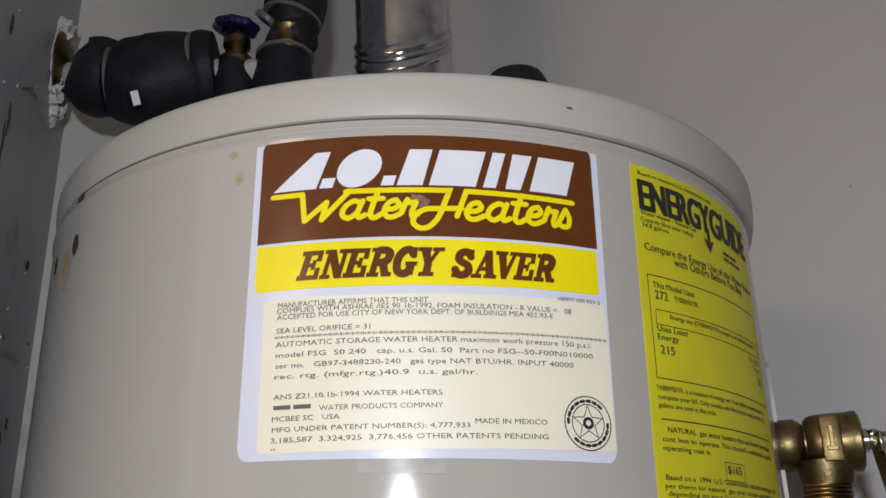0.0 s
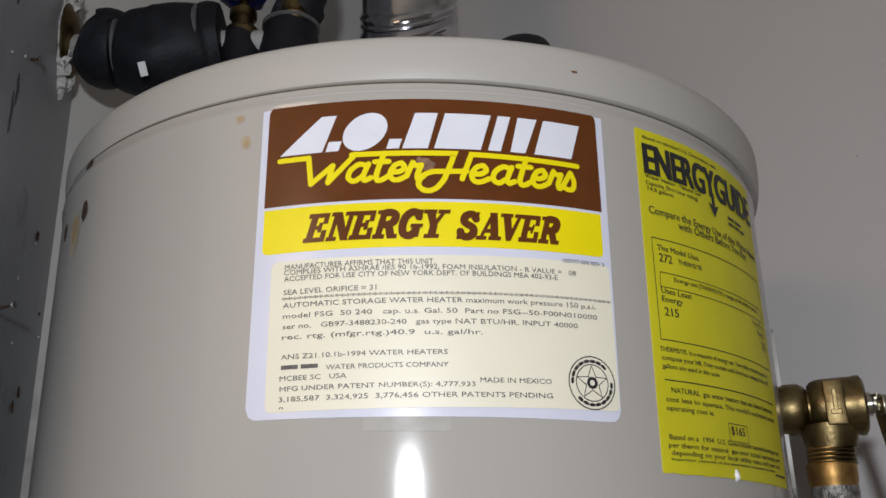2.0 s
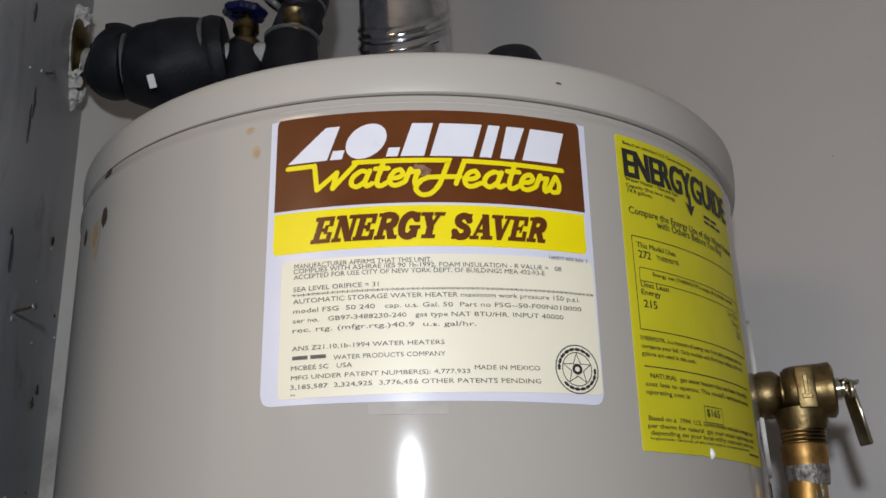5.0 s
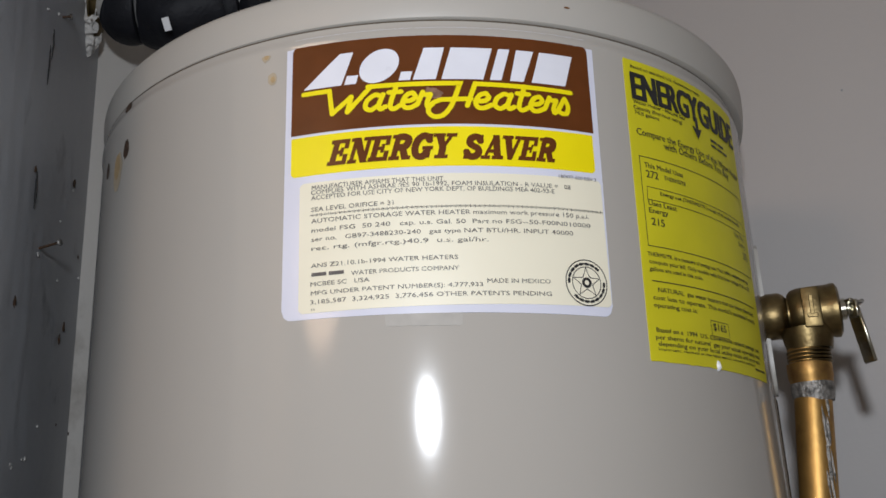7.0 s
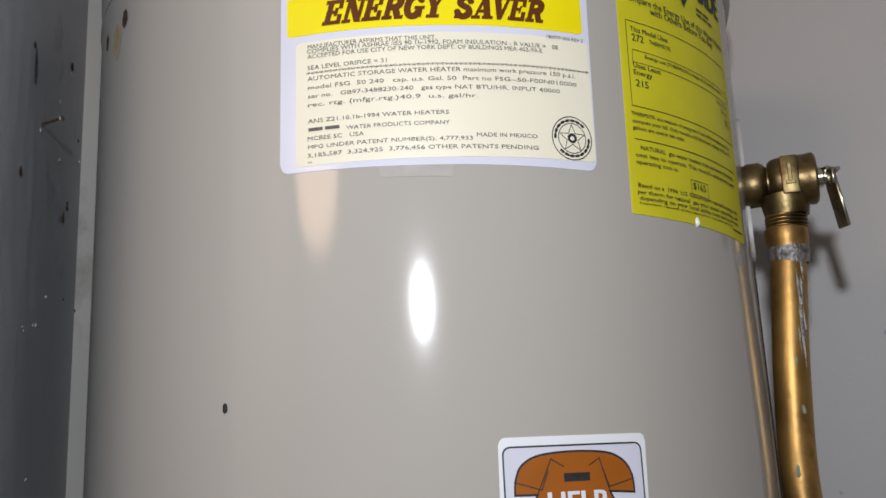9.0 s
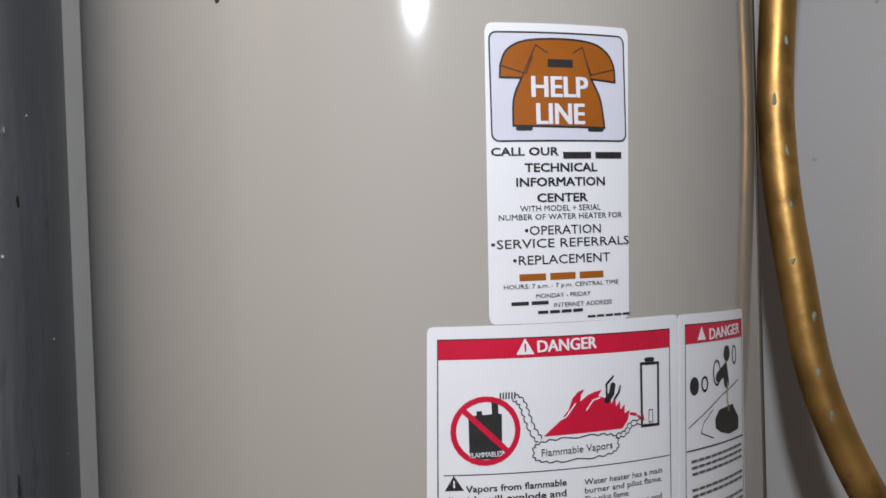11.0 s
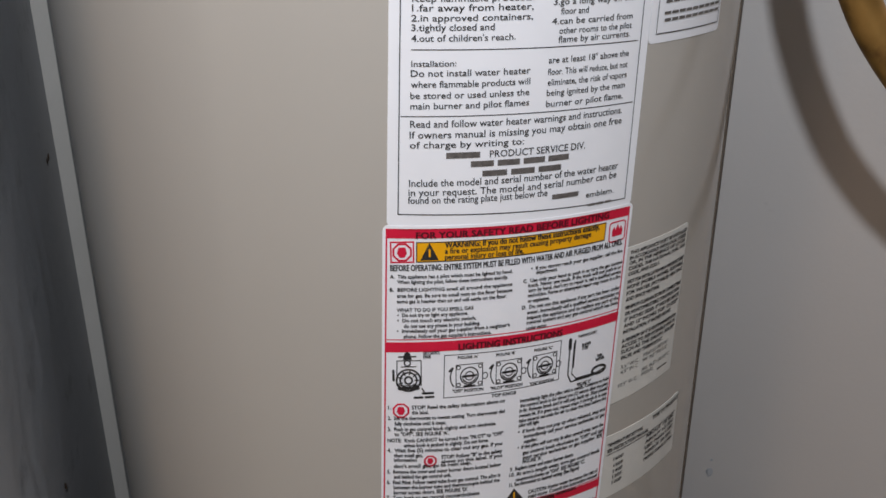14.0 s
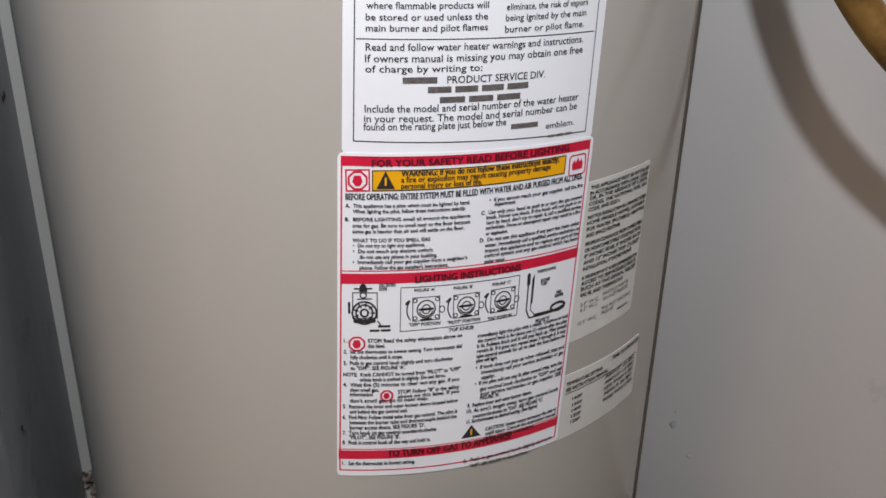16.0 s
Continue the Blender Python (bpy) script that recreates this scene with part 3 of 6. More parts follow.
SLAB["A"] = [("p", [(0.08, 0.05), (0.24, 0.05), (0.56, 1), (0.38, 1)]), ("p", [(0.36, 1), (0.64, 1), (0.92, 0.05), (0.62, 0.05)]), r(0.26, 0.26, 0.74, 0.40), r(-0.04, 0, 0.36, 0.14), r(0.52, 0, 1.02, 0.14)]
SLAB["V"] = [("p", [(0.04, 0.95), (0.34, 0.95), (0.58, 0.10), (0.38, 0)]), ("p", [(0.70, 0.95), (0.86, 0.95), (0.60, 0), (0.38, 0)]), r(-0.06, 0.86, 0.44, 1), r(0.58, 0.86, 0.98, 1)]


def slab_word(text, u0, u1, z, height, slope=0.0, lean=0.24):
    step = (u1 - u0 - lean * height) / len(text)
    pieces = []
    for i, c in enumerate(text):
        for kind, pts in SLAB[c]:
            flat = [(u0 + step * (i - 0.03 + 1.07 * x) + lean * height * y, z + slope * i + height * y) for x, y in pts]
            lift = 0.0009 + 0.00002 * (len(pieces) % 9)
            if kind == "p":
                mid = sum(p[0] for p in flat) / len(flat)
                flat = [(u + math.copysign(0.00035, u - mid), v) for u, v in flat]
            pieces.append(shape(flat, lift) if kind == "p" else stroke(curve2(flat, 4), 0.0040, lift))
    part("heading_word", merge(pieces), M_BROWN, brand, smooth=False)


slab_word("ENERGY", -0.0500, 0.0235, 1.2486, 0.0152)
slab_word("SAVER", 0.0262, 0.0830, 1.2482, 0.0148)
part("worn_patch", merge([shape(blot(0.0105 + 0.006 * noise.noise(Vector((k * 1.3, 1, 0))), 1.2885 + 0.006 * noise.noise(Vector((k * 1.7, 4, 0))), 0.0012 + 0.0012 * (k % 3), 0.0007 + 0.0005 * (k % 4), k), 0.00072) for k in range(16)]), M_SCUFF, brand, "scuffed patch in the brown field", smooth=False)
BRAND_TEXT = [
    ('MANUFACTURER AFFIRMS THAT THIS UNIT.', -0.0593, 0.0153, 1.2352, 0.0027),
    ('COMPLIES WITH ASHRAE /IES 90 1b-1992, FOAM INSULATION - R VALUE =   08', -0.0598, 0.0881, 1.2324, 0.0026),
    ('ACCEPTED FOR USE CITY OF NEW YORK DEPT. OF BUILDINGS MEA 402-93-E', -0.0596, 0.0778, 1.2292, 0.0026),
    ('SEA LEVEL ORIFICE = 31', -0.0596, -0.0132, 1.2223, 0.0026),
    ('***************************************************************', -0.0603, 0.1073, 1.2184, 0.0026),
    ('AUTOMATIC STORAGE WATER HEATER maximum work pressure 150 p.s.i.', -0.0596, 0.098, 1.2155, 0.0026),
    ('model FSG  50 240   cap. u.s. Gal. 50  Part no FSG--50-F00N010000', -0.0594, 0.0985, 1.2102, 0.0025),
    ('ser no.   GB97-3488230-240   gas type NAT BTU/HR. INPUT 40000', -0.0594, 0.0871, 1.2049, 0.0025),
    ('rec. rtg. (mfgr.rtg.)40.9  u.s. gal/hr.', -0.0595, 0.0378, 1.1997, 0.0025),
    ('ANS Z21.10.1b-1994 WATER HEATERS', -0.0596, 0.0207, 1.1899, 0.0024),
    ('#', -0.0594, -0.0397, 1.185, 0.0025),
    ('WATER PRODUCTS COMPANY', -0.0372, 0.0209, 1.1838, 0.0024),
    ('MCBEE SC   USA', -0.0599, -0.0272, 1.1795, 0.0024),
    ('MADE IN MEXICO', 0.0358, 0.0712, 1.1764, 0.0024),
    ('MFG UNDER PATENT NUMBER(S): 4,777,933', -0.0597, 0.0334, 1.1745, 0.0023),
    ('3,185,587  3,324,925  3,776,456 OTHER PATENTS PENDING', -0.06, 0.0713, 1.1695, 0.0024),
    ('n', -0.0596, -0.0576, 1.1661, 0.0015),
    ('180977-000 REV 3', 0.0813, 0.1052, 1.239, 0.0021),
]
text_lines(BRAND_TEXT, brand, M_GREYINK, bold=0.004)
for rr, w in ((0.0127, 0.0006), (0.0088, 0.0005)):
    part("seal_ring", ring(0.0930, 1.1780, rr, rr * 1.03, w), M_INK, brand, smooth=False)
star = [(0.0930 + r * math.sin(radians(36 * i)), 1.1780 + r * math.cos(radians(36 * i))) for i, r in enumerate([0.0085, 0.0036] * 5)]
part("seal_star", stroke(star, 0.0005, closed=True), M_INK, brand, smooth=False)
part("seal_centre", ring(0.0930, 1.1780, 0.0022, 0.0022, 0.0016), M_INK, brand, smooth=False)
dashes = []
for k in range(20):
    if k % 10 in (3, 4):
        continue
    a = radians(18 * k)
    dashes.append(stroke([(0.0930 + 0.0108 * math.sin(a), 1.1780 + 0.0108 * math.cos(a)), (0.0930 + 0.0108 * math.sin(a + 0.16), 1.1780 + 0.0108 * math.cos(a + 0.16))], 0.0016))
part("seal_bars", merge(dashes), M_INK, brand, smooth=False)
part("clear_tape", sheet([(-0.0195, 1.1615), (0.0217, 1.1605), (0.0215, 1.1535), (-0.0190, 1.1545)], 0.001, 0.0003), M_TAPE, heater, "strip of clear tape under the sticker")

# -- energy guide sticker
guide = part("energy_sticker", sheet([(0.1350, 1.3285), (0.2690, 1.3285), (0.2650, 1.1350), (0.1312, 1.1362)], 0.001, 0.0005, 0.0006), M_GUIDE, heater, "bright yellow energy sticker with a torn upper edge")
for text, u0, u1 in (("ENERGY", 0.1385, 0.2055), ("GUIDE", 0.2045, 0.2640)):
    part("heading_word", onto_jacket(letters(text, u0, u1, 1.2992, 0.0182, bold=0.042, res=4), 0.0010), M_INK, guide, smooth=False)
part("arrow", shape([(0.1985, 1.3020), (0.2020, 1.3020), (0.2020, 1.2935), (0.2062, 1.2950), (0.2002, 1.2862), (0.1942, 1.2950), (0.1985, 1.2935)], 0.0013), M_INK, guide, smooth=False)
part("box_line", frame_line([(0.1388, 1.2612), (0.2600, 1.2612), (0.2600, 1.2041), (0.1380, 1.2041)], 0.0005, 0.0009), M_INK, guide, smooth=False)
part("box_line", frame_line([(0.1425, 1.2420), (0.2575, 1.2420), (0.2575, 1.2334), (0.1418, 1.2334)], 0.0004, 0.0009), M_INK, guide, smooth=False)
part("rule", stroke([(0.1382, 1.1831), (0.2560, 1.1831)], 0.0006, 0.0009), M_INK, guide, smooth=False)
part("box_line", frame_line([(0.1862, 1.1650), (0.2065, 1.1650), (0.2065, 1.1552), (0.1862, 1.1552)], 0.0004, 0.0009), M_INK, guide, smooth=False)
GUIDE_TEXT = [
    ('Based on standard U.S. Government tests', 0.1399, 0.2099, 1.3204, 0.0022),
    ('Water Heater - Natural Gas', 0.1389, 0.187, 1.296, 0.0025),
    ('Capacity (first hour rating)', 0.1388, 0.1833, 1.2921, 0.0025),
    ('74.8 gallons', 0.1392, 0.1603, 1.2886, 0.0025),
    ('Compare the Energy Use of this Water Heater', 0.139, 0.2631, 1.275, 0.0046),
    ('with Others Before You Buy', 0.1616, 0.2406, 1.2697, 0.0048),
    ('This Model Uses', 0.1422, 0.1768, 1.2541, 0.0034),
    ('272', 0.143, 0.1532, 1.2478, 0.0048),
    ('THERMS/YR', 0.158, 0.1789, 1.2487, 0.0028),
    ('Energy use (THERMS/YR.) range of all similar models', 0.153, 0.248, 1.2378, 0.0024),
    ('Uses Least', 0.1421, 0.1664, 1.2299, 0.0033),
    ('Energy', 0.1419, 0.1579, 1.2253, 0.0033),
    ('215', 0.1429, 0.1538, 1.2177, 0.0046),
    ('THERMS/YR. is a measure of energy use. Your utility company uses it to', 0.1367, 0.25, 1.198, 0.0026),
    ('compute your bill. Only models with first hour ratings of 65 to 75', 0.1373, 0.25, 1.1934, 0.0026),
    ('gallons are used in this scale.', 0.1371, 0.184, 1.1891, 0.0025),
    ('NATURAL  gas water heaters that use fewer therms/yr.', 0.1418, 0.252, 1.1767, 0.0028),
    ("cost less to operate. This model's estimated yearly", 0.1374, 0.252, 1.1719, 0.0027),
    ('operating cost is:', 0.1371, 0.1739, 1.1674, 0.0027),
    ('$165', 0.1883, 0.2031, 1.159, 0.0044),
    ('Based on a  1994  U.S. Government national average cost', 0.137, 0.252, 1.1529, 0.0027),
    ('per therm for natural  gas your actual operating cost', 0.136, 0.252, 1.1488, 0.0026),
    ('depending on your local utility rates and your use', 0.1374, 0.25, 1.1451, 0.0026),
    ('Important: removal of this label before consumer purchase', 0.1371, 0.24, 1.1425, 0.0015),
]
text_lines(GUIDE_TEXT, guide, M_INK, bold=0.016, lift=0.0010)
text_lines([("Uses Most", 0.2360, 0.2560, 1.2285, 0.0036), ("Energy", 0.2430, 0.2560, 1.2235, 0.0036), ("282", 0.2480, 0.2570, 1.2155, 0.0050),
            ("#", 0.2180, 0.2400, 1.2905, 0.0024), ("#", 0.2180, 0.2450, 1.2868, 0.0022), ("#", 0.2400, 0.2600, 1.1405, 0.0014)], guide, M_INK, lift=0.0010)

# -- help line sticker
helpline = part("help_sticker", sheet([(0.0381, 1.0108), (0.1250, 1.0108), (0.1200, 0.8475), (0.0357, 0.8490)], 0.004), M_PAPER, heater, "tall white help sticker with a telephone picture")
part("grey_field", shape(round_rect(0.0398, 0.1215, 0.9470, 1.0062, 0.004), 0.0006), M_SILVER, helpline)
part("box_line", stroke(round_rect(0.0402, 0.1211, 0.9474, 1.0058, 0.004), 0.0009, 0.0008, closed=True), M_INK, helpline, smooth=False)
tel = [(0.0455, 0.9815), (0.0462, 0.9890), (0.0500, 0.9965), (0.0600, 1.0012), (0.0794, 1.0026), (0.0990, 1.0012), (0.1090, 0.9965), (0.1138, 0.9890), (0.1145, 0.9800),
       (0.0990, 0.9812), (0.1045, 0.9700), (0.1068, 0.9545), (0.0522, 0.9555), (0.0528, 0.9700), (0.0575, 0.9812)]
tel = curve2(tel[:9], 5) + curve2(tel[9:12], 5) + curve2(tel[12:], 5)
part("telephone_picture", shape(tel, 0.0008), M_ORANGE, helpline, smooth=False)
part("telephone_outline", stroke(tel, 0.0011, 0.0009, closed=True), M_INK, helpline, smooth=False)
part("telephone_cradle", shape([(0.0727, 0.9915), (0.0877, 0.9915), (0.0877, 0.9872), (0.0727, 0.9872)], 0.0010), M_INK, helpline, smooth=False)
for pts in ([(0.0455, 0.9880), (0.0600, 0.9835), (0.0640, 0.9930)], [(0.1140, 0.9870), (0.0990, 0.9835), (0.0955, 0.9930)], [(0.0575, 0.9812), (0.0660, 0.9990), (0.0727, 0.9950)], [(0.0990, 0.9812), (0.0940, 0.9985), (0.0877, 0.9950)],
            [(0.0545, 0.9540), (0.0620, 0.9540)], [(0.0970, 0.9535), (0.1050, 0.9535)]):
    part("telephone_line", stroke(pts, 0.0006 if len(pts) > 2 else 0.0022, 0.0009), M_INK, helpline, smooth=False)
for text, u0, u1, z, h in [
    ('HELP', 0.0628, 0.0968, 0.9711, 0.0119),
    ('LINE', 0.0652, 0.0943, 0.9565, 0.012),
]:
    part("heading_word", onto_jacket(letters(text, u0, u1, z, 0.0112, bold=0.03, res=3), 0.0011), M_WHITE, helpline, smooth=False)
HELP_TEXT = [
    ('CALL OUR', 0.0393, 0.0776, 0.9396, 0.0043),
    ('#', 0.0803, 0.1203, 0.9377, 0.0044),
    ('TECHNICAL', 0.0577, 0.1012, 0.9307, 0.0046),
    ('INFORMATION', 0.0527, 0.1059, 0.9229, 0.0046),
    ('CENTER', 0.0643, 0.0945, 0.9143, 0.0046),
    ('WITH MODEL + SERIAL', 0.0545, 0.1026, 0.9093, 0.0031),
    ('NUMBER OF WATER HEATER FOR', 0.0424, 0.1168, 0.9048, 0.003),
    ('•OPERATION', 0.0567, 0.1024, 0.8966, 0.0049),
    ('•SERVICE REFERRALS', 0.0378, 0.1211, 0.8896, 0.0048),
    ('•REPLACEMENT', 0.0496, 0.1079, 0.8806, 0.0049),
    ('#phone', 0.0529, 0.1057, 0.8719, 0.0045),
    ('HOURS: 7 a.m. - 7 p.m. CENTRAL TIME', 0.0441, 0.113, 0.8677, 0.0024),
    ('MONDAY - FRIDAY', 0.062, 0.0947, 0.8622, 0.0024),
    ('#', 0.048, 0.0707, 0.8587, 0.0024),
    ('INTERNET ADDRESS', 0.0722, 0.1083, 0.8568, 0.0024),
    ('#', 0.0628, 0.0905, 0.8536, 0.0021),
    ('#', 0.0924, 0.121, 0.85, 0.0015),
]
text_lines(HELP_TEXT[:5], helpline, M_INK, bold=0.03)
text_lines([r for r in HELP_TEXT[5:] if r[0] != "#phone"], helpline, M_INK, bold=0.006)
text_lines([r for r in HELP_TEXT if r[0] == "#phone"], helpline, M_ORANGE)

# -- flammable vapours sticker
danger = part("danger_sticker", sheet([(0.0021, 0.8490), (0.1579, 0.8470), (0.1500, 0.5880), (-0.0063, 0.5925)], 0.003, 0.0005), M_PAPER, heater, "large white danger sticker with a red banner")
part("red_banner", shape([(0.0072, 0.8424), (0.1505, 0.8395), (0.1500, 0.8285), (0.0072, 0.8313)], 0.0007), M_RED, danger, smooth=False)
part("box_line", frame_line([(0.0072, 0.8424), (0.1505, 0.8395), (0.1446, 0.5930), (0.0000, 0.5996)], 0.0006, 0.0008), M_INK, danger, smooth=False)
part("warning_triangle", shape([(0.0499, 0.8322), (0.0550, 0.8410), (0.0601, 0.8320)], 0.0009), M_PAPER, danger, smooth=False)
part("warning_mark", stroke([(0.0550, 0.8340), (0.0550, 0.8376)], 0.0010, 0.0010), M_RED, danger, smooth=False)
for (text, u0, u1, z, h), m, b in zip([
    ('DANGER', 0.0617, 0.0974, 0.8329, 0.0064),
    ('Flammable Vapors', 0.0623, 0.1057, 0.7761, 0.004),
    ('FLAMMABLES', 0.0226, 0.0404, 0.7782, 0.0028),
], (M_PAPER, M_INK, M_PAPER), (0.03, 0.0, 0.01)):
    part("heading_word", onto_jacket(letters(text, u0, u1, z, h, bold=b, res=3), 0.0012), m, danger, smooth=False)
part("fuel_can_picture", shape([(0.0226, 0.7770), (0.0226, 0.8000), (0.0270, 0.8008), (0.0272, 0.8030), (0.0300, 0.8030), (0.0302, 0.8008), (0.0355, 0.8010), (0.0352, 0.8095), (0.0388, 0.8098), (0.0390, 0.8010), (0.0408, 0.8010), (0.0404, 0.7768)], 0.0008), M_INK, danger, smooth=False)
part("prohibition_ring", ring(0.0318, 0.7922, 0.0176, 0.0172, 0.0030, 0.0009), M_RED, danger, smooth=False)
part("prohibition_bar", stroke([(0.0196, 0.8042), (0.0440, 0.7800)], 0.0030, 0.0010), M_RED, danger, smooth=False)
part("flame_picture", shape([(0.0638, 0.7868), (0.0740, 0.7945), (0.0790, 0.8000), (0.0815, 0.8060), (0.0850, 0.8095), (0.0892, 0.8106), (0.0868, 0.8075), (0.0862, 0.8040), (0.0905, 0.8068), (0.0950, 0.8085), (0.1000, 0.8092), (0.0975, 0.8060),
                             (0.1020, 0.8045), (0.1050, 0.8060), (0.1062, 0.8010), (0.1085, 0.8040), (0.1092, 0.7990), (0.1118, 0.8020), (0.1120, 0.7970), (0.1150, 0.7995), (0.1148, 0.7945), (0.1185, 0.7960), (0.1168, 0.7905), (0.1130, 0.7862)], 0.0008), M_RED, danger, smooth=False)
for pts in ([(0.0700, 0.7935), (0.0775, 0.7965), (0.0830, 0.8030)], [(0.0900, 0.7990), (0.0940, 0.8040), (0.0985, 0.8050)]):
    part("flame_line", stroke(pts, 0.0008, 0.0010), M_PAPER, danger, smooth=False)
part("black_splash", stroke([(0.1030, 0.8030), (0.1062, 0.8065), (0.1072, 0.8110)], 0.0036, 0.0010), M_INK, danger, smooth=False)
for pts in ([(0.1030, 0.8060), (0.1030, 0.8120), (0.1075, 0.8160)], [(0.1080, 0.8030), (0.1112, 0.8070), (0.1120, 0.8100)]):
    part("black_splash", stroke(pts, 0.0013, 0.0010), M_INK, danger, smooth=False)
part("red_spark", merge([stroke([(0.1190, 0.7938), (0.1225, 0.7930)], 0.0016, 0.0009), stroke([(0.1240, 0.7920), (0.1270, 0.7900)], 0.0013, 0.0009), stroke([(0.1275, 0.7925), (0.1282, 0.7890)], 0.0009, 0.0009)]), M_RED, danger, smooth=False)
part("tank_picture", frame_line([(0.1265, 0.8220), (0.1410, 0.8214), (0.1400, 0.7845), (0.1260, 0.7850)], 0.0016, 0.0009), M_INK, danger, smooth=False)
part("tank_picture", stroke([(0.1310, 0.8232), (0.1362, 0.8230)], 0.0024, 0.0009), M_INK, danger, smooth=False)
part("tank_picture", frame_line([(0.1320, 0.7945), (0.1352, 0.7945), (0.1352, 0.7870), (0.1318, 0.7870)], 0.0005, 0.0009), M_INK, danger, smooth=False)
HOSE = [(0.0480, 0.8095), (0.0520, 0.8060), (0.0545, 0.7990), (0.0575, 0.7910), (0.0615, 0.7850)]
for edge in (1, -1):
    part("vapour_line", stroke(bumpy(HOSE, 0.0012, 0.0011, 8, edge), 0.0006, 0.0009), M_INK, danger, smooth=False)
part("hose_ribs", merge([stroke([(0.0402 + 0.0016 * k, 0.8090), (0.0404 + 0.0016 * k, 0.8120)], 0.0008, 0.0009) for k in range(6)]), M_INK, danger, smooth=False)
cloud = []
for k in range(96):
    t = k / 96 * 2 * math.pi
    puff = 0.0012 * abs(math.sin(10 * t))
    ru, rz = 0.0255 + puff, 0.0056 + puff
    cloud.append((0.0838 + ru * math.copysign(abs(math.cos(t)) ** 0.6, math.cos(t)), 0.7785 + rz * math.copysign(abs(math.sin(t)) ** 0.6, math.sin(t))))
part("vapour_cloud", stroke(cloud, 0.0006, 0.0009, closed=True), M_INK, danger, smooth=False)
TRAIL = [(0.1090, 0.7825), (0.1150, 0.7838), (0.1190, 0.7880), (0.1270, 0.7888)]
part("vapour_line", stroke(bumpy(TRAIL, 0.0004, 0.0010, 6, 1), 0.0006, 0.0009), M_INK, danger, smooth=False)
part("vapour_line", stroke(bumpy(TRAIL, 0.0008, 0.0010, 6, -1), 0.0006, 0.0009), M_INK, danger, smooth=False)
for u0, z0, u1, z1 in ((0.0085, 0.7693, 0.1475, 0.7660), (0.0090, 0.6918, 0.1440, 0.6885), (0.0030, 0.6561, 0.1440, 0.6530)):
    part("rule", stroke([(u0, z0), (u1, z1)], 0.0005, 0.0008), M_INK, danger, smooth=False)
part("caution_triangle", shape([(0.0088, 0.7610), (0.0138, 0.7690), (0.0190, 0.7608)], 0.0009), M_INK, danger, smooth=False)
part("caution_mark", stroke([(0.0138, 0.7628), (0.0138, 0.7660)], 0.0009, 0.0010), M_PAPER, danger, smooth=False)
DANGER_LEFT = [
    ('*Vapors from flammable', 0.02, 0.0765, 0.7597, 0.0036),
    ('*liquids will explode and', 0.0108, 0.0762, 0.754, 0.0037),
    ('*catch fire causing death', 0.0107, 0.076, 0.7481, 0.0037),
    ('*or severe burns.', 0.0106, 0.0474, 0.7428, 0.0037),
    ('Do not use or store flammable', 0.0103, 0.0762, 0.7375, 0.0034),
    ('products such as gasoline,', 0.0102, 0.0752, 0.7331, 0.0034),
    ('solvents or adhesives in the', 0.0102, 0.0749, 0.729, 0.0034),
    ('same room or area near the', 0.0098, 0.075, 0.7249, 0.0034),
    ('water heater.', 0.0097, 0.0379, 0.7208, 0.0032),
    ('Keep flammable products:', 0.0097, 0.0748, 0.7163, 0.0034),
    ('1.far away from heater,', 0.0096, 0.0745, 0.7115, 0.0035),
    ('2.in approved containers,', 0.0092, 0.0743, 0.7064, 0.0034),
    ('3.tightly closed and', 0.0092, 0.0531, 0.7015, 0.0035),
    ("4.out of children's reach.", 0.0091, 0.0648, 0.696, 0.0035),
    ('Installation:', 0.0089, 0.0327, 0.6829, 0.0032),
    ('Do not install water heater', 0.0085, 0.074, 0.6776, 0.0036),
    ('where flammable products will', 0.0085, 0.0741, 0.6717, 0.0036),
    ('be stored or used unless the', 0.0081, 0.0738, 0.6657, 0.0036),
    ('main burner and pilot flames', 0.008, 0.0739, 0.66, 0.0036),
]
text_lines(DANGER_LEFT, danger, M_INK, bold=0.012, slope=-0.014)
DANGER_RIGHT = [
    ('Water heater has a main', 0.0873, 0.141, 0.7578, 0.0032),
    ('burner and pilot flame.', 0.0874, 0.1408, 0.753, 0.0032),
    ('The pilot flame:', 0.0871, 0.1164, 0.7482, 0.0032),
    ('1. is on all the time and', 0.0869, 0.1403, 0.7431, 0.0032),
    ('2. will ignite flammable', 0.0866, 0.1402, 0.7383, 0.0033),
    ('vapors.', 0.0918, 0.1071, 0.7326, 0.0031),
    ('Vapors:', 0.0865, 0.1027, 0.7276, 0.0033),
    ('1.cannot be seen,', 0.0866, 0.1396, 0.7224, 0.0033),
    ('2.are heavier than air,', 0.0864, 0.1394, 0.7171, 0.0034),
    ('3.go a long way on the', 0.0861, 0.1392, 0.7122, 0.0034),
    ('floor and', 0.0906, 0.1079, 0.7071, 0.0034),
    ('4.can be carried from', 0.0856, 0.1388, 0.702, 0.0034),
    ('other rooms to the pilot', 0.0901, 0.1386, 0.6968, 0.0034),
    ('flame by air currents.', 0.0898, 0.1379, 0.6921, 0.0035),
    ('are at least 18" above the', 0.0846, 0.138, 0.6813, 0.0035),
    ('floor. This will reduce, but not', 0.0843, 0.1378, 0.6749, 0.0035),
    ('eliminate, the risk of vapors', 0.0845, 0.1377, 0.6691, 0.0035),
    ('being ignited by the main', 0.0842, 0.137, 0.6633, 0.0035),
    ('burner or pilot flame.', 0.084, 0.1359, 0.6571, 0.0036),
]
text_lines(DANGER_RIGHT, danger, M_INK, bold=0.010, slope=-0.014)
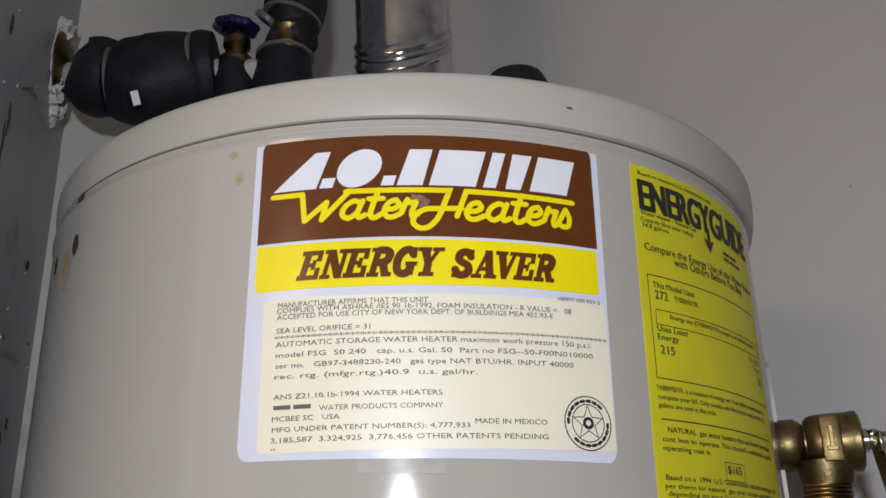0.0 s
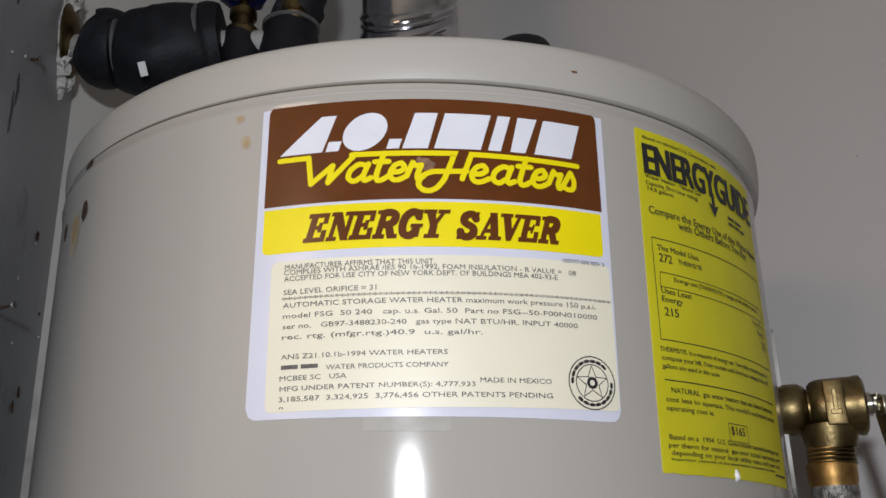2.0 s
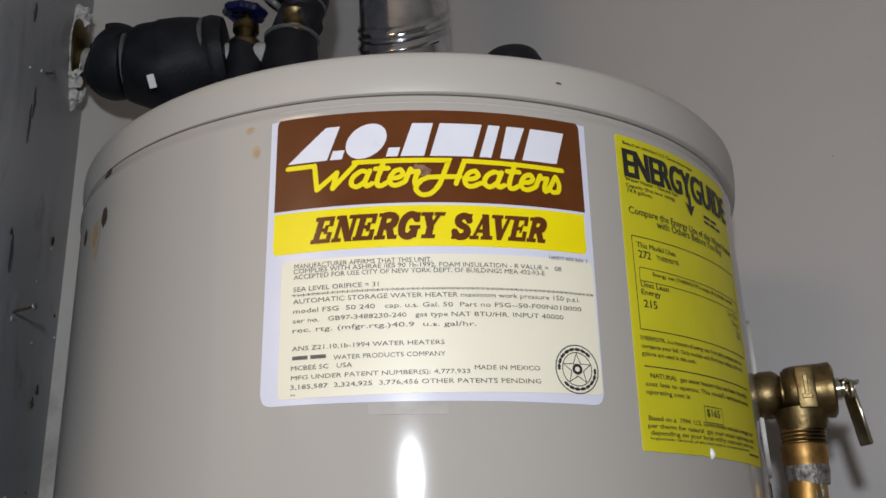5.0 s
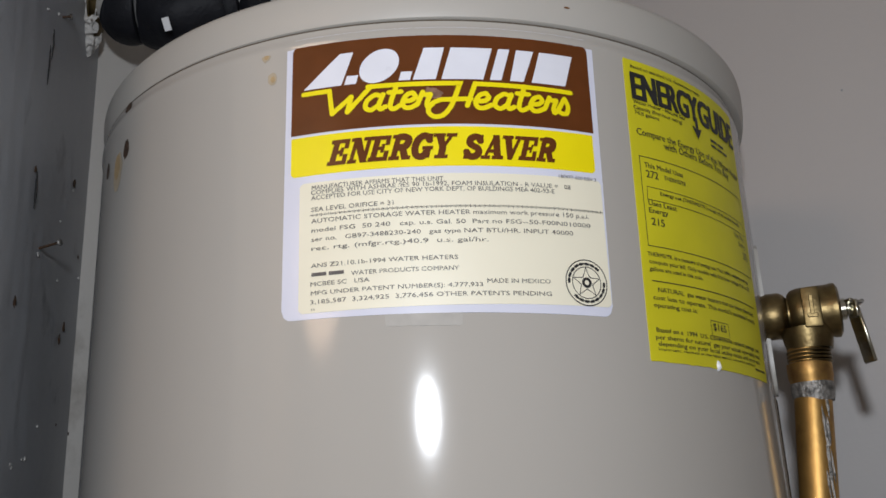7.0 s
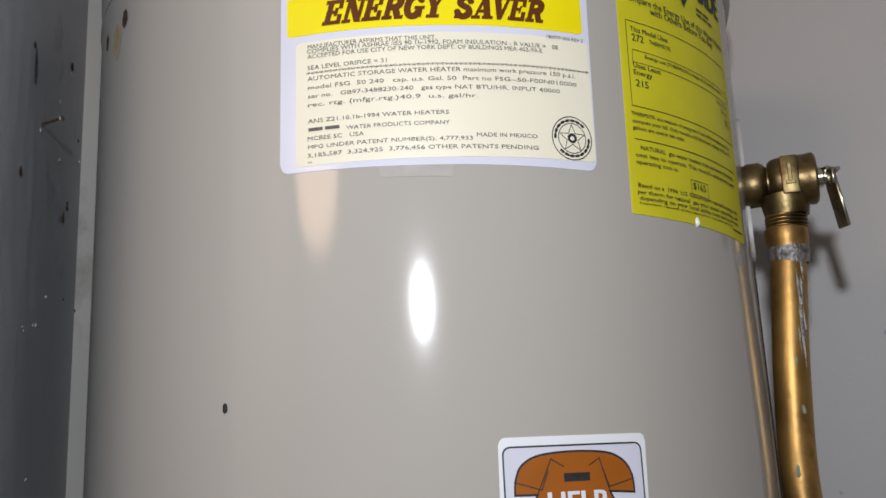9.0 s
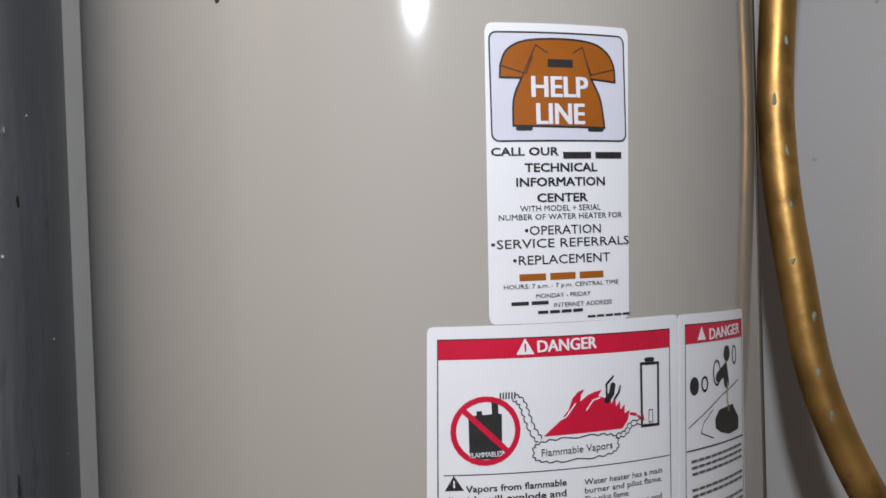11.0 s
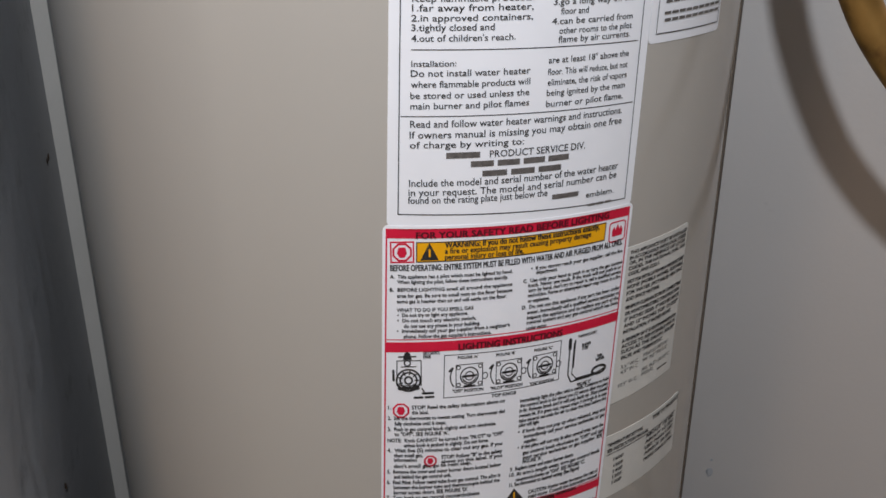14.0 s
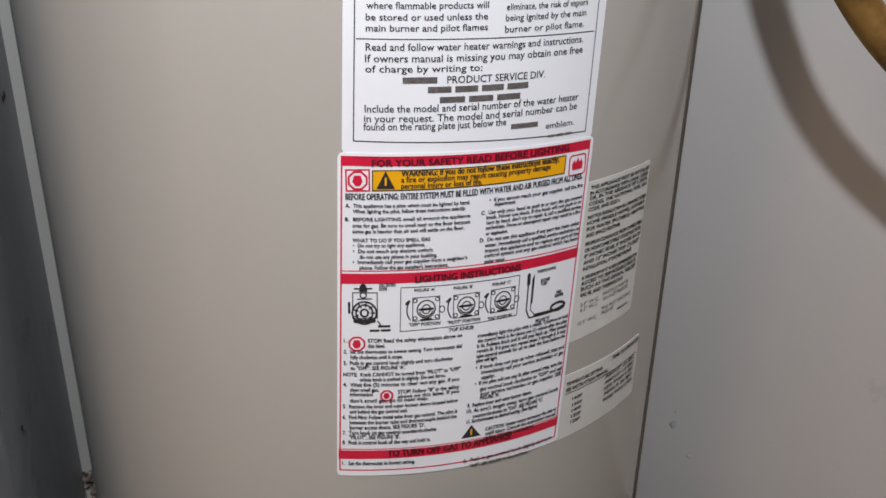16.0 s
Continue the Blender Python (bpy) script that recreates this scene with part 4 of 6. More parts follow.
DANGER_FOOT = [
    ('Read and follow water heater warnings and instructions.', 0.0078, 0.1363, 0.6499, 0.004),
    ('If owners manual is missing you may obtain one free', 0.0074, 0.1366, 0.6438, 0.0041),
    ('of charge by writing to:', 0.0074, 0.0717, 0.6383, 0.0038),
    ('#', 0.0273, 0.0494, 0.6318, 0.0042),
    ('PRODUCT SERVICE DIV.', 0.0518, 0.1111, 0.6311, 0.0041),
    ('#', 0.0411, 0.1025, 0.6262, 0.0042),
    ('#', 0.0478, 0.0979, 0.6203, 0.0042),
    ('Include the model and serial number of the water heater', 0.0067, 0.1364, 0.6162, 0.0042),
    ('in your request. The model and serial number can be', 0.0063, 0.1358, 0.6107, 0.0042),
    ('found on the rating plate just below the', 0.0059, 0.0876, 0.6061, 0.0042),
    ('#', 0.0907, 0.1113, 0.6019, 0.0036),
    ('emblem.', 0.1138, 0.1344, 0.5993, 0.0037),
    ('#', 0.1157, 0.1342, 0.5937, 0.0018),
]
text_lines(DANGER_FOOT, danger, M_INK, bold=0.010, bar=M_GREYINK, slope=-0.018)

# -- scald sticker
scald = part("scald_sticker", sheet([(0.1588, 0.8466), (0.2365, 0.8440), (0.2310, 0.6840), (0.1535, 0.6850)], 0.003, 0.0004), M_PAPER, heater, "narrow white danger sticker with a red banner")
part("red_banner", shape([(0.1640, 0.8405), (0.2335, 0.8380), (0.2330, 0.8265), (0.1640, 0.8287)], 0.0007), M_RED, scald, smooth=False)
part("box_line", frame_line([(0.1640, 0.8405), (0.2335, 0.8380), (0.2285, 0.6890), (0.1590, 0.6900)], 0.0006, 0.0008), M_INK, scald, smooth=False)
part("warning_triangle", shape([(0.1755, 0.8300), (0.1800, 0.8380), (0.1845, 0.8297)], 0.0009), M_PAPER, scald, smooth=False)
part("heading_word", onto_jacket(letters("DANGER", 0.1880, 0.2285, 0.8293, 0.0066, bold=0.03, res=3), 0.0010), M_PAPER, scald, smooth=False)
part("tap_picture", shape(arc(0.1715, 0.8030, 0.0045, 0.0055, n=16), 0.0008), M_INK, scald, smooth=False)
part("tap_picture", ring(0.1820, 0.8030, 0.0030, 0.0042, 0.0014, 0.0008), M_INK, scald, smooth=False)
part("tap_picture", ring(0.1960, 0.8080, 0.0040, 0.0075, 0.0012, 0.0008), M_INK, scald, smooth=False)
part("tap_picture", stroke([(0.1975, 0.8050), (0.2060, 0.8090), (0.2080, 0.8000)], 0.0065, 0.0008), M_INK, scald, smooth=False)
part("tap_picture", shape(arc(0.2090, 0.8185, 0.0042, 0.0050, n=16), 0.0008), M_INK, scald, smooth=False)
part("tap_picture", ring(0.2195, 0.8165, 0.0028, 0.0055, 0.0012, 0.0008), M_INK, scald, smooth=False)
part("water_stream", stroke([(0.2090, 0.8000), (0.2080, 0.7900), (0.2100, 0.7830)], 0.0016, 0.0008), M_RUSTY_SPOT, scald, smooth=False)
part("dark_shape", shape([(0.1930, 0.7745), (0.1925, 0.7800), (0.1975, 0.7850), (0.2060, 0.7855), (0.2150, 0.7860), (0.2240, 0.7760), (0.2230, 0.7690), (0.2100, 0.7680), (0.1990, 0.7710)], 0.0008), M_INK, scald, smooth=False)
part("basin_line", stroke([(0.1650, 0.7790), (0.1800, 0.7850), (0.2000, 0.7930), (0.2250, 0.8000)], 0.0006, 0.0008), M_INK, scald, smooth=False)
part("basin_line", stroke([(0.1900, 0.7860), (0.1800, 0.7800), (0.1770, 0.7740), (0.1900, 0.7690)], 0.0006, 0.0008), M_INK, scald, smooth=False)
part("rule", stroke([(0.1630, 0.7652), (0.2300, 0.7635)], 0.0008, 0.0008), M_INK, scald, smooth=False)
SCALD_TEXT = [
    ('#', 0.1665, 0.228, 0.7576, 0.002),
    ('#', 0.1668, 0.228, 0.7538, 0.002),
    ('#', 0.1671, 0.228, 0.75, 0.002),
    ('#', 0.1667, 0.228, 0.7405, 0.002),
    ('#', 0.1669, 0.228, 0.7366, 0.0021),
    ('#', 0.1665, 0.228, 0.728, 0.0021),
    ('#', 0.1667, 0.228, 0.7241, 0.0021),
    ('#', 0.1659, 0.228, 0.7204, 0.0021),
    ('#', 0.1666, 0.228, 0.7112, 0.0021),
    ('#', 0.1657, 0.228, 0.7074, 0.0021),
    ('#', 0.1651, 0.228, 0.7008, 0.0021),
    ('#', 0.1654, 0.228, 0.6968, 0.0021),
]
text_lines(SCALD_TEXT, scald, M_GREYINK)

# -- lighting instructions
lighting = part("lighting_sticker", sheet([(-0.0086, 0.5931), (0.1520, 0.5890), (0.1431, 0.3672), (-0.0154, 0.3704)], 0.003, 0.0009), M_PAPER, heater, "white lighting-instruction sticker with red bands")
part("red_border", frame_line([(-0.0068, 0.5914), (0.1492, 0.5874), (0.1405, 0.3712), (-0.0138, 0.3747)], 0.0009, 0.0012), M_RED, lighting, smooth=False)
for a, b, c, d in (((-0.0068, 0.5914), (0.1492, 0.5874), (0.1490, 0.5815), (-0.0068, 0.5856)), ((-0.0090, 0.5185), (0.1466, 0.5160), (0.1463, 0.5095), (-0.0092, 0.5117)), ((-0.0138, 0.3908), (0.1416, 0.3875), (0.1414, 0.3812), (-0.0140, 0.3840))):
    part("red_band", shape([a, b, c, d], 0.0012), M_RED, lighting, smooth=False)
part("rule", stroke([(-0.0088, 0.5202), (0.1466, 0.5176)], 0.0006, 0.0012), M_RED, lighting, smooth=False)
part("rule", stroke([(-0.0138, 0.3918), (0.1416, 0.3884)], 0.0006, 0.0012), M_RED, lighting, smooth=False)
part("amber_field", shape([(0.0102, 0.5829), (0.1305, 0.5808), (0.1300, 0.5690), (0.0100, 0.5703)], 0.0012), M_AMBER, lighting, smooth=False)
part("box_line", frame_line([(0.0102, 0.5829), (0.1305, 0.5808), (0.1300, 0.5690), (0.0100, 0.5703)], 0.0006, 0.0014), M_INK, lighting, smooth=False)
part("warning_triangle", shape([(0.0125, 0.5715), (0.0178, 0.5822), (0.0230, 0.5713)], 0.0014), M_INK, lighting, smooth=False)
part("warning_mark", stroke([(0.0178, 0.5740), (0.0178, 0.5780)], 0.0011, 0.0016), M_AMBER, lighting, smooth=False)
part("caution_triangle", shape([(0.0665, 0.3925), (0.0732, 0.4020), (0.0800, 0.3922)], 0.0013), M_INK, lighting, smooth=False)
part("caution_mark", stroke([(0.0732, 0.3945), (0.0732, 0.3985)], 0.0012, 0.0015), M_AMBER, lighting, smooth=False)


def stop_mark(u, z, r, boxed):
    if boxed:
        part("red_border", frame_line([(u - r * 1.15, z + r * 1.12), (u + r * 1.15, z + r * 1.12), (u + r * 1.15, z - r * 1.12), (u - r * 1.15, z - r * 1.12)], 0.0009, 0.0012), M_RED, lighting, smooth=False)
    part("stop_ring", stroke(arc(u, z, r * 0.9, r * 0.92, 22.5, 382.5, 8), 0.0011, 0.0013, closed=True), M_RED, lighting, smooth=False)
    part("stop_shape", shape([(u - r * 0.5, z - r * 0.1), (u - r * 0.32, z + r * 0.5), (u + r * 0.3, z + r * 0.5), (u + r * 0.45, z - r * 0.1), (u + r * 0.2, z - r * 0.55), (u - r * 0.25, z - r * 0.55)], 0.0013), M_RED, lighting, smooth=False)


stop_mark(0.0022, 0.5768, 0.0060, True)
stop_mark(-0.0004, 0.4705, 0.0054, False)
stop_mark(0.0174, 0.4322, 0.0042, False)
part("red_border", stroke(round_rect(0.1335, 0.1462, 0.5665, 0.5792, 0.002), 0.0009, 0.0012, closed=True), M_RED, lighting, smooth=False)
part("flame_mark", shape([(0.1358, 0.5700), (0.1355, 0.5740), (0.1372, 0.5765), (0.1382, 0.5740), (0.1398, 0.5778), (0.1414, 0.5745), (0.1425, 0.5765), (0.1440, 0.5735), (0.1436, 0.5700)], 0.0013), M_RED, lighting, smooth=False)
LIGHT_HEAD = [
    ('FOR YOUR SAFETY READ BEFORE LIGHTING', 0.0101, 0.1321, 0.5869, 0.0047),
    ('WARNING: If you do not follow these instructions exactly,', 0.0265, 0.1251, 0.5789, 0.0038),
    ('a fire or explosion may result causing property damage', 0.0265, 0.1191, 0.5752, 0.0034),
    ('personal injury or loss of life.', 0.0265, 0.0738, 0.5714, 0.0034),
    ('*BEFORE OPERATING: ENTIRE SYSTEM MUST BE FILLED WITH WATER AND AIR PURGED FROM ALL LINES.', -0.0049, 0.1445, 0.5654, 0.0038),
    ('LIGHTING INSTRUCTIONS', 0.0347, 0.1027, 0.5112, 0.0045),
    ('TO TURN OFF GAS TO APPLIANCE', 0.0174, 0.1029, 0.3852, 0.005),
]
LIGHT_HEAD[0] = (*LIGHT_HEAD[0][:3], LIGHT_HEAD[0][3] - 0.0018, 0.0040)
for row, m, b in zip(LIGHT_HEAD, (M_MAROON, M_INK, M_INK, M_INK, M_INK, M_MAROON, M_MAROON), (0.04, 0.03, 0.02, 0.02, 0.016, 0.04, 0.04)):
    text_lines([row], lighting, m, bold=b, lift=0.0015, slope=-0.014)
LIGHT_A = [(w, a, b, z + 0.0008, h) for w, a, b, z, h in [
    ('A.  This appliance has a pilot which must be lighted by hand.', -0.0051, 0.0671, 0.5598, 0.0023),
    ('When lighting the pilot, follow these instructions exactly.', -0.001, 0.0644, 0.5563, 0.0023),
    ('B.  BEFORE LIGHTING smell all around the appliance', -0.0054, 0.0673, 0.5514, 0.0023),
    ('area for gas. Be sure to smell next to the floor because', -0.0013, 0.0674, 0.5474, 0.0024),
    ('some gas is heavier than air and will settle on the floor.', -0.0014, 0.0639, 0.5438, 0.0024),
    ('*WHAT TO DO IF YOU SMELL GAS', -0.0016, 0.0436, 0.5381, 0.0024),
    ('•  Do not try to light any appliance.', -0.0014, 0.0405, 0.5348, 0.0024),
    ('•  Do not touch any electric switch;', -0.0015, 0.0453, 0.5312, 0.0024),
    ('do not use any phone in your building.', 0.0023, 0.0478, 0.5274, 0.0025),
    ("•  Immediately call your gas supplier from a neighbor's", -0.0018, 0.0665, 0.5242, 0.0024),
    ("phone. Follow the gas supplier's instructions.", 0.0021, 0.0548, 0.5204, 0.0025),
]]
LIGHT_B = [(w, a, b, z + 0.0022, h) for w, a, b, z, h in [
    ('•  If you cannot reach your gas supplier, call the fire', 0.0789, 0.1454, 0.5568, 0.0024),
    ('department.', 0.0823, 0.0966, 0.5538, 0.0024),
    ('C.  Use only your hand to push in or turn the gas control', 0.0741, 0.1457, 0.5491, 0.0024),
    ('knob. Never use tools. If the knob will not push in or', 0.0775, 0.1456, 0.5458, 0.0024),
    ("turn by hand, don't try to repair it, call a qualified service", 0.0776, 0.1455, 0.5425, 0.0024),
    ('technician. Force or attempted repair may result in a fire', 0.0773, 0.1453, 0.5392, 0.0024),
    ('or explosion.', 0.0775, 0.0921, 0.5355, 0.0024),
    ('D.  Do not use this appliance if any part has been under', 0.0739, 0.1456, 0.5315, 0.0025),
    ('water. Immediately call a qualified service technician to', 0.0773, 0.1455, 0.5277, 0.0025),
    ('inspect the appliance and to replace any part of the', 0.0774, 0.1454, 0.5242, 0.0025),
    ('control system and any gas control which has been', 0.0772, 0.1452, 0.5209, 0.0025),
    ('under water.', 0.0773, 0.0913, 0.517, 0.0025),
]]
LIGHT_C = [
    ('1.', -0.0083, -0.0063, 0.4717, 0.0026),
    ('STOP! Read the safety information above on', 0.0062, 0.0647, 0.4714, 0.0027),
    ('this label.', 0.0061, 0.0166, 0.4678, 0.0026),
    ('2.  Set the thermostat to lowest setting. Turn thermostat dial', -0.0086, 0.0649, 0.464, 0.0026),
    ('fully clockwise until it stops.', -0.0046, 0.0274, 0.4599, 0.0027),
    ('3.  Push in gas control knob slightly and turn clockwise', -0.0089, 0.059, 0.4558, 0.0027),
    ('to "OFF". SEE FIGURE \'A\'.', -0.0048, 0.0291, 0.4521, 0.0027),
    ('NOTE:  Knob CANNOT be turned from "PILOT" to "OFF"', -0.0092, 0.0644, 0.4475, 0.0027),
    ('unless knob is pushed in slightly. Do not force.', 0.0009, 0.0547, 0.4436, 0.0028),
    ('4.  Wait five (5) minutes to clear out any gas. If you', -0.0095, 0.0638, 0.4399, 0.0028),
    ('then smell gas,', -0.0054, 0.0125, 0.4361, 0.0028),
    ('STOP! Follow "B" in the safety', 0.0243, 0.0639, 0.4334, 0.0028),
    ('information', -0.0055, 0.0088, 0.4327, 0.0028),
    ('above on this label. If you', 0.0243, 0.064, 0.43, 0.0028),
    ("don't smell gas, go to next step.", -0.0056, 0.0436, 0.428, 0.0028),
]
LIGHT_D = [
    ('5.  Remove the inner and outer burner doors located below', -0.0101, 0.0633, 0.4237, 0.0028),
    ('and behind the gas control unit.', -0.0059, 0.0307, 0.4197, 0.0029),
    ('6.  Find Pilot: Follow metal tube from gas control. The pilot is', -0.0104, 0.0631, 0.4154, 0.0029),
    ('between the burner tube and thermocouple behind the', -0.0062, 0.0628, 0.4114, 0.0029),
    ("burner access doors. SEE FIGURE 'D'.", -0.0063, 0.0418, 0.4074, 0.003),
    ('7.  Turn knob on gas control counterclockwise', -0.0108, 0.0494, 0.4034, 0.003),
    ('"PILOT". SEE FIGURE \'B\'.', -0.0066, 0.0258, 0.3998, 0.003),
    ('8.  Push in control knob all the way and hold in.', -0.0111, 0.0457, 0.3958, 0.003),
    ('1.   Set the thermostat to lowest setting.', -0.0117, 0.0354, 0.3793, 0.003),
]
LIGHT_E = [
    ('immediately light the pilot with a match. Continue to hold', 0.075, 0.1424, 0.4679, 0.0027),
    ('the control knob in for about one (1) minute after the pilot', 0.0751, 0.1422, 0.4641, 0.0027),
    ('is lit. Release knob and it will pop back up. Pilot should', 0.0748, 0.1421, 0.4604, 0.0028),
    ('remain lit. If it goes out, repeat steps 3 through 8. It may', 0.0749, 0.1419, 0.4567, 0.0027),
    ('take several seconds for air to clear the lines before the', 0.0746, 0.1417, 0.4529, 0.0028),
    ('pilot will light.', 0.0747, 0.0894, 0.4495, 0.0028),
    ('•  If knob does not pop up when released, stop and', 0.0745, 0.1415, 0.4445, 0.0028),
    ('immediately call your service technician or gas', 0.0785, 0.1414, 0.4402, 0.0029),
    ('supplier.', 0.0787, 0.0883, 0.4363, 0.0029),
    ('•  If the pilot will not stay lit after several tries, turn the', 0.0744, 0.141, 0.4324, 0.0029),
    ('gas control knob clockwise to "OFF" and call', 0.0781, 0.141, 0.4277, 0.0029),
    ('your service technician or gas supplier. SEE', 0.0782, 0.1408, 0.4238, 0.0029),
    ("FIGURE 'A'.", 0.0783, 0.0926, 0.4206, 0.003),
    ('9.  Replace inner and outer burner doors.', 0.0697, 0.1169, 0.4163, 0.003),
    ("10. At arm's length away, turn gas control knob", 0.0694, 0.1393, 0.4119, 0.003),
    ('counterclockwise to "ON". SEE FIGURE \'C\'.', 0.0739, 0.1268, 0.4074, 0.003),
    ('11. Set thermostat to desired setting. (See Figure)', 0.0696, 0.1223, 0.4038, 0.003),
]
LIGHT_F = [
    ('*CAUTION: Hotter water increases the risk of', 0.0832, 0.1391, 0.3951, 0.003),
    ('*scald injury. Consult the instruction manual', 0.0833, 0.1389, 0.3914, 0.003),
    ('*before changing temperature.', 0.0835, 0.121, 0.3876, 0.0031),
    ('2.  Push in gas control knob slightly and turn', 0.0683, 0.1369, 0.3726, 0.0028),
    ('"OFF". SEE FIGURE \'A\'. Do not force.', 0.0729, 0.1175, 0.3677, 0.0024),
    ("FIGURE 'A'", 0.0344, 0.0469, 0.5051, 0.0019),
    ("FIGURE 'B'", 0.0583, 0.0706, 0.5041, 0.0019),
    ("FIGURE 'C'", 0.0834, 0.0959, 0.5029, 0.0019),
    ('"OFF" POSITION', 0.0311, 0.0506, 0.4815, 0.0023),
    ('"PILOT" POSITION', 0.055, 0.0762, 0.4805, 0.0023),
    ('"ON" POSITION', 0.0812, 0.0979, 0.479, 0.0023),
    ('TOP KNOB', 0.0558, 0.0721, 0.4751, 0.0026),
]
for rows in (LIGHT_A, LIGHT_B, LIGHT_C, LIGHT_D, LIGHT_E, LIGHT_F):
    text_lines(rows, lighting, M_INK, bold=0.024, lift=0.0014, slope=-0.02)
part("diagram_box", frame_line([(0.0261, 0.5084), (0.1025, 0.5070), (0.1018, 0.4785), (0.0256, 0.4780)], 0.0005, 0.0012), M_INK, lighting, smooth=False)
for u, z in ((0.0417, 0.4925), (0.0669, 0.4918), (0.0912, 0.4915)):
    part("dial_diagram", merge([ring(u, z, 0.0055, 0.0060, 0.0008, 0.0012), ring(u, z, 0.0026, 0.0030, 0.0007, 0.0012), stroke([(u - 0.004, z), (u + 0.004, z)], 0.0016, 0.0013),
                                frame_line([(u - 0.0085, z + 0.0085), (u + 0.0085, z + 0.0085), (u + 0.0085, z - 0.008), (u - 0.0085, z - 0.008)], 0.0005, 0.0012),
                                ring(u - 0.0068, z + 0.0063, 0.0012, 0.0012, 0.0006, 0.0012), ring(u + 0.0068, z - 0.0058, 0.0012, 0.0012, 0.0006, 0.0012), ring(u + 0.0098, z - 0.001, 0.0016, 0.0022, 0.0006, 0.0012),
                                stroke(arc(u, z, 0.0118, 0.0118, 150, 215, 6), 0.0008, 0.0012), stroke([(u - 0.0122, z + 0.0045), (u - 0.0104, z + 0.0062)], 0.0016, 0.0013),
                                ring(u + 0.0068, z + 0.0063, 0.0012, 0.0012, 0.0006, 0.0012), ring(u - 0.0068, z - 0.0058, 0.0012, 0.0012, 0.0006, 0.0012),
                                stroke(arc(u, z, 0.0043, 0.0047, 200, 340, 8), 0.0008, 0.0014), stroke([(u - 0.0030, z - 0.0072), (u + 0.0030, z - 0.0072)], 0.0016, 0.0013)]), M_INK, lighting, smooth=False)
part("valve_diagram", merge([frame_line([(-0.0025, 0.5060), (0.0125, 0.5058), (0.0125, 0.4880), (-0.0028, 0.4880)], 0.0006, 0.0012), ring(0.0045, 0.4920, 0.0050, 0.0055, 0.0010, 0.0013), ring(0.0045, 0.4920, 0.0022, 0.0025, 0.0012, 0.0013),
                             shape([(0.0015, 0.5062), (0.0022, 0.5105), (0.0040, 0.5120), (0.0058, 0.5105), (0.0066, 0.5062)], 0.0012), stroke([(-0.0045, 0.4990), (-0.0045, 0.4920)], 0.0014, 0.0012),
                             ring(0.0045, 0.4920, 0.0072, 0.0076, 0.0011, 0.00135), stroke([(-0.0010, 0.4865), (0.0100, 0.4865)], 0.0026, 0.0014), stroke([(0.0005, 0.5015), (0.0090, 0.5015)], 0.0007, 0.0013),
                             ring(0.0040, 0.5040, 0.0018, 0.0018, 0.0008, 0.0013), stroke([(-0.0010, 0.5085), (0.0090, 0.5085)], 0.0010, 0.0014), stroke([(0.0125, 0.4860), (0.0140, 0.4835)], 0.0008, 0.0013)]
                            + [stroke([(0.0045 + 0.0040 * math.cos(k * 0.7), 0.4920 + 0.0044 * math.sin(k * 0.7)), (0.0045 + 0.0062 * math.cos(k * 0.7), 0.4920 + 0.0066 * math.sin(k * 0.7))], 0.0009, 0.00145) for k in range(9)]), M_INK, lighting, smooth=False)
part("burner_diagram", merge([stroke([(0.1090, 0.5035), (0.1085, 0.4800), (0.1110, 0.4745), (0.1250, 0.4742), (0.1380, 0.4770)], 0.0010, 0.0012), stroke([(0.1120, 0.5025), (0.1115, 0.4800), (0.1150, 0.4760)], 0.0006, 0.0012), ring(0.1330, 0.4775, 0.0055, 0.0028, 0.0018, 0.0014), stroke([(0.1090, 0.5055), (0.1090, 0.4990)], 0.0024, 0.0013), stroke([(0.1128, 0.5040), (0.1122, 0.4850)], 0.0010, 0.0013), stroke([(0.1150, 0.4755), (0.1290, 0.4752)], 0.0022, 0.0014)]), M_INK, lighting, smooth=False)
text_lines([("GAS CONTROL", 0.0135, 0.0235, 0.5095, 0.0022), ("KNOB", 0.0135, 0.0180, 0.5070, 0.0022), ("#", 0.0125, 0.0210, 0.4818, 0.0018), ("#", 0.0075, 0.0210, 0.4790, 0.0018),
            ("THERMOCOUPLE", 0.1145, 0.1290, 0.5055, 0.0020), ("BURNER", 0.1180, 0.1250, 0.4985, 0.0022), ("TUBE", 0.1180, 0.1230, 0.4960, 0.0022), ("MAIN", 0.1310, 0.1350, 0.4870, 0.0022), ("BURNER", 0.1300, 0.1370, 0.4845, 0.0022), ("FIGURE 'D'", 0.1160, 0.1270, 0.4695, 0.0026)], lighting, M_INK, bold=0.022, lift=0.0014)

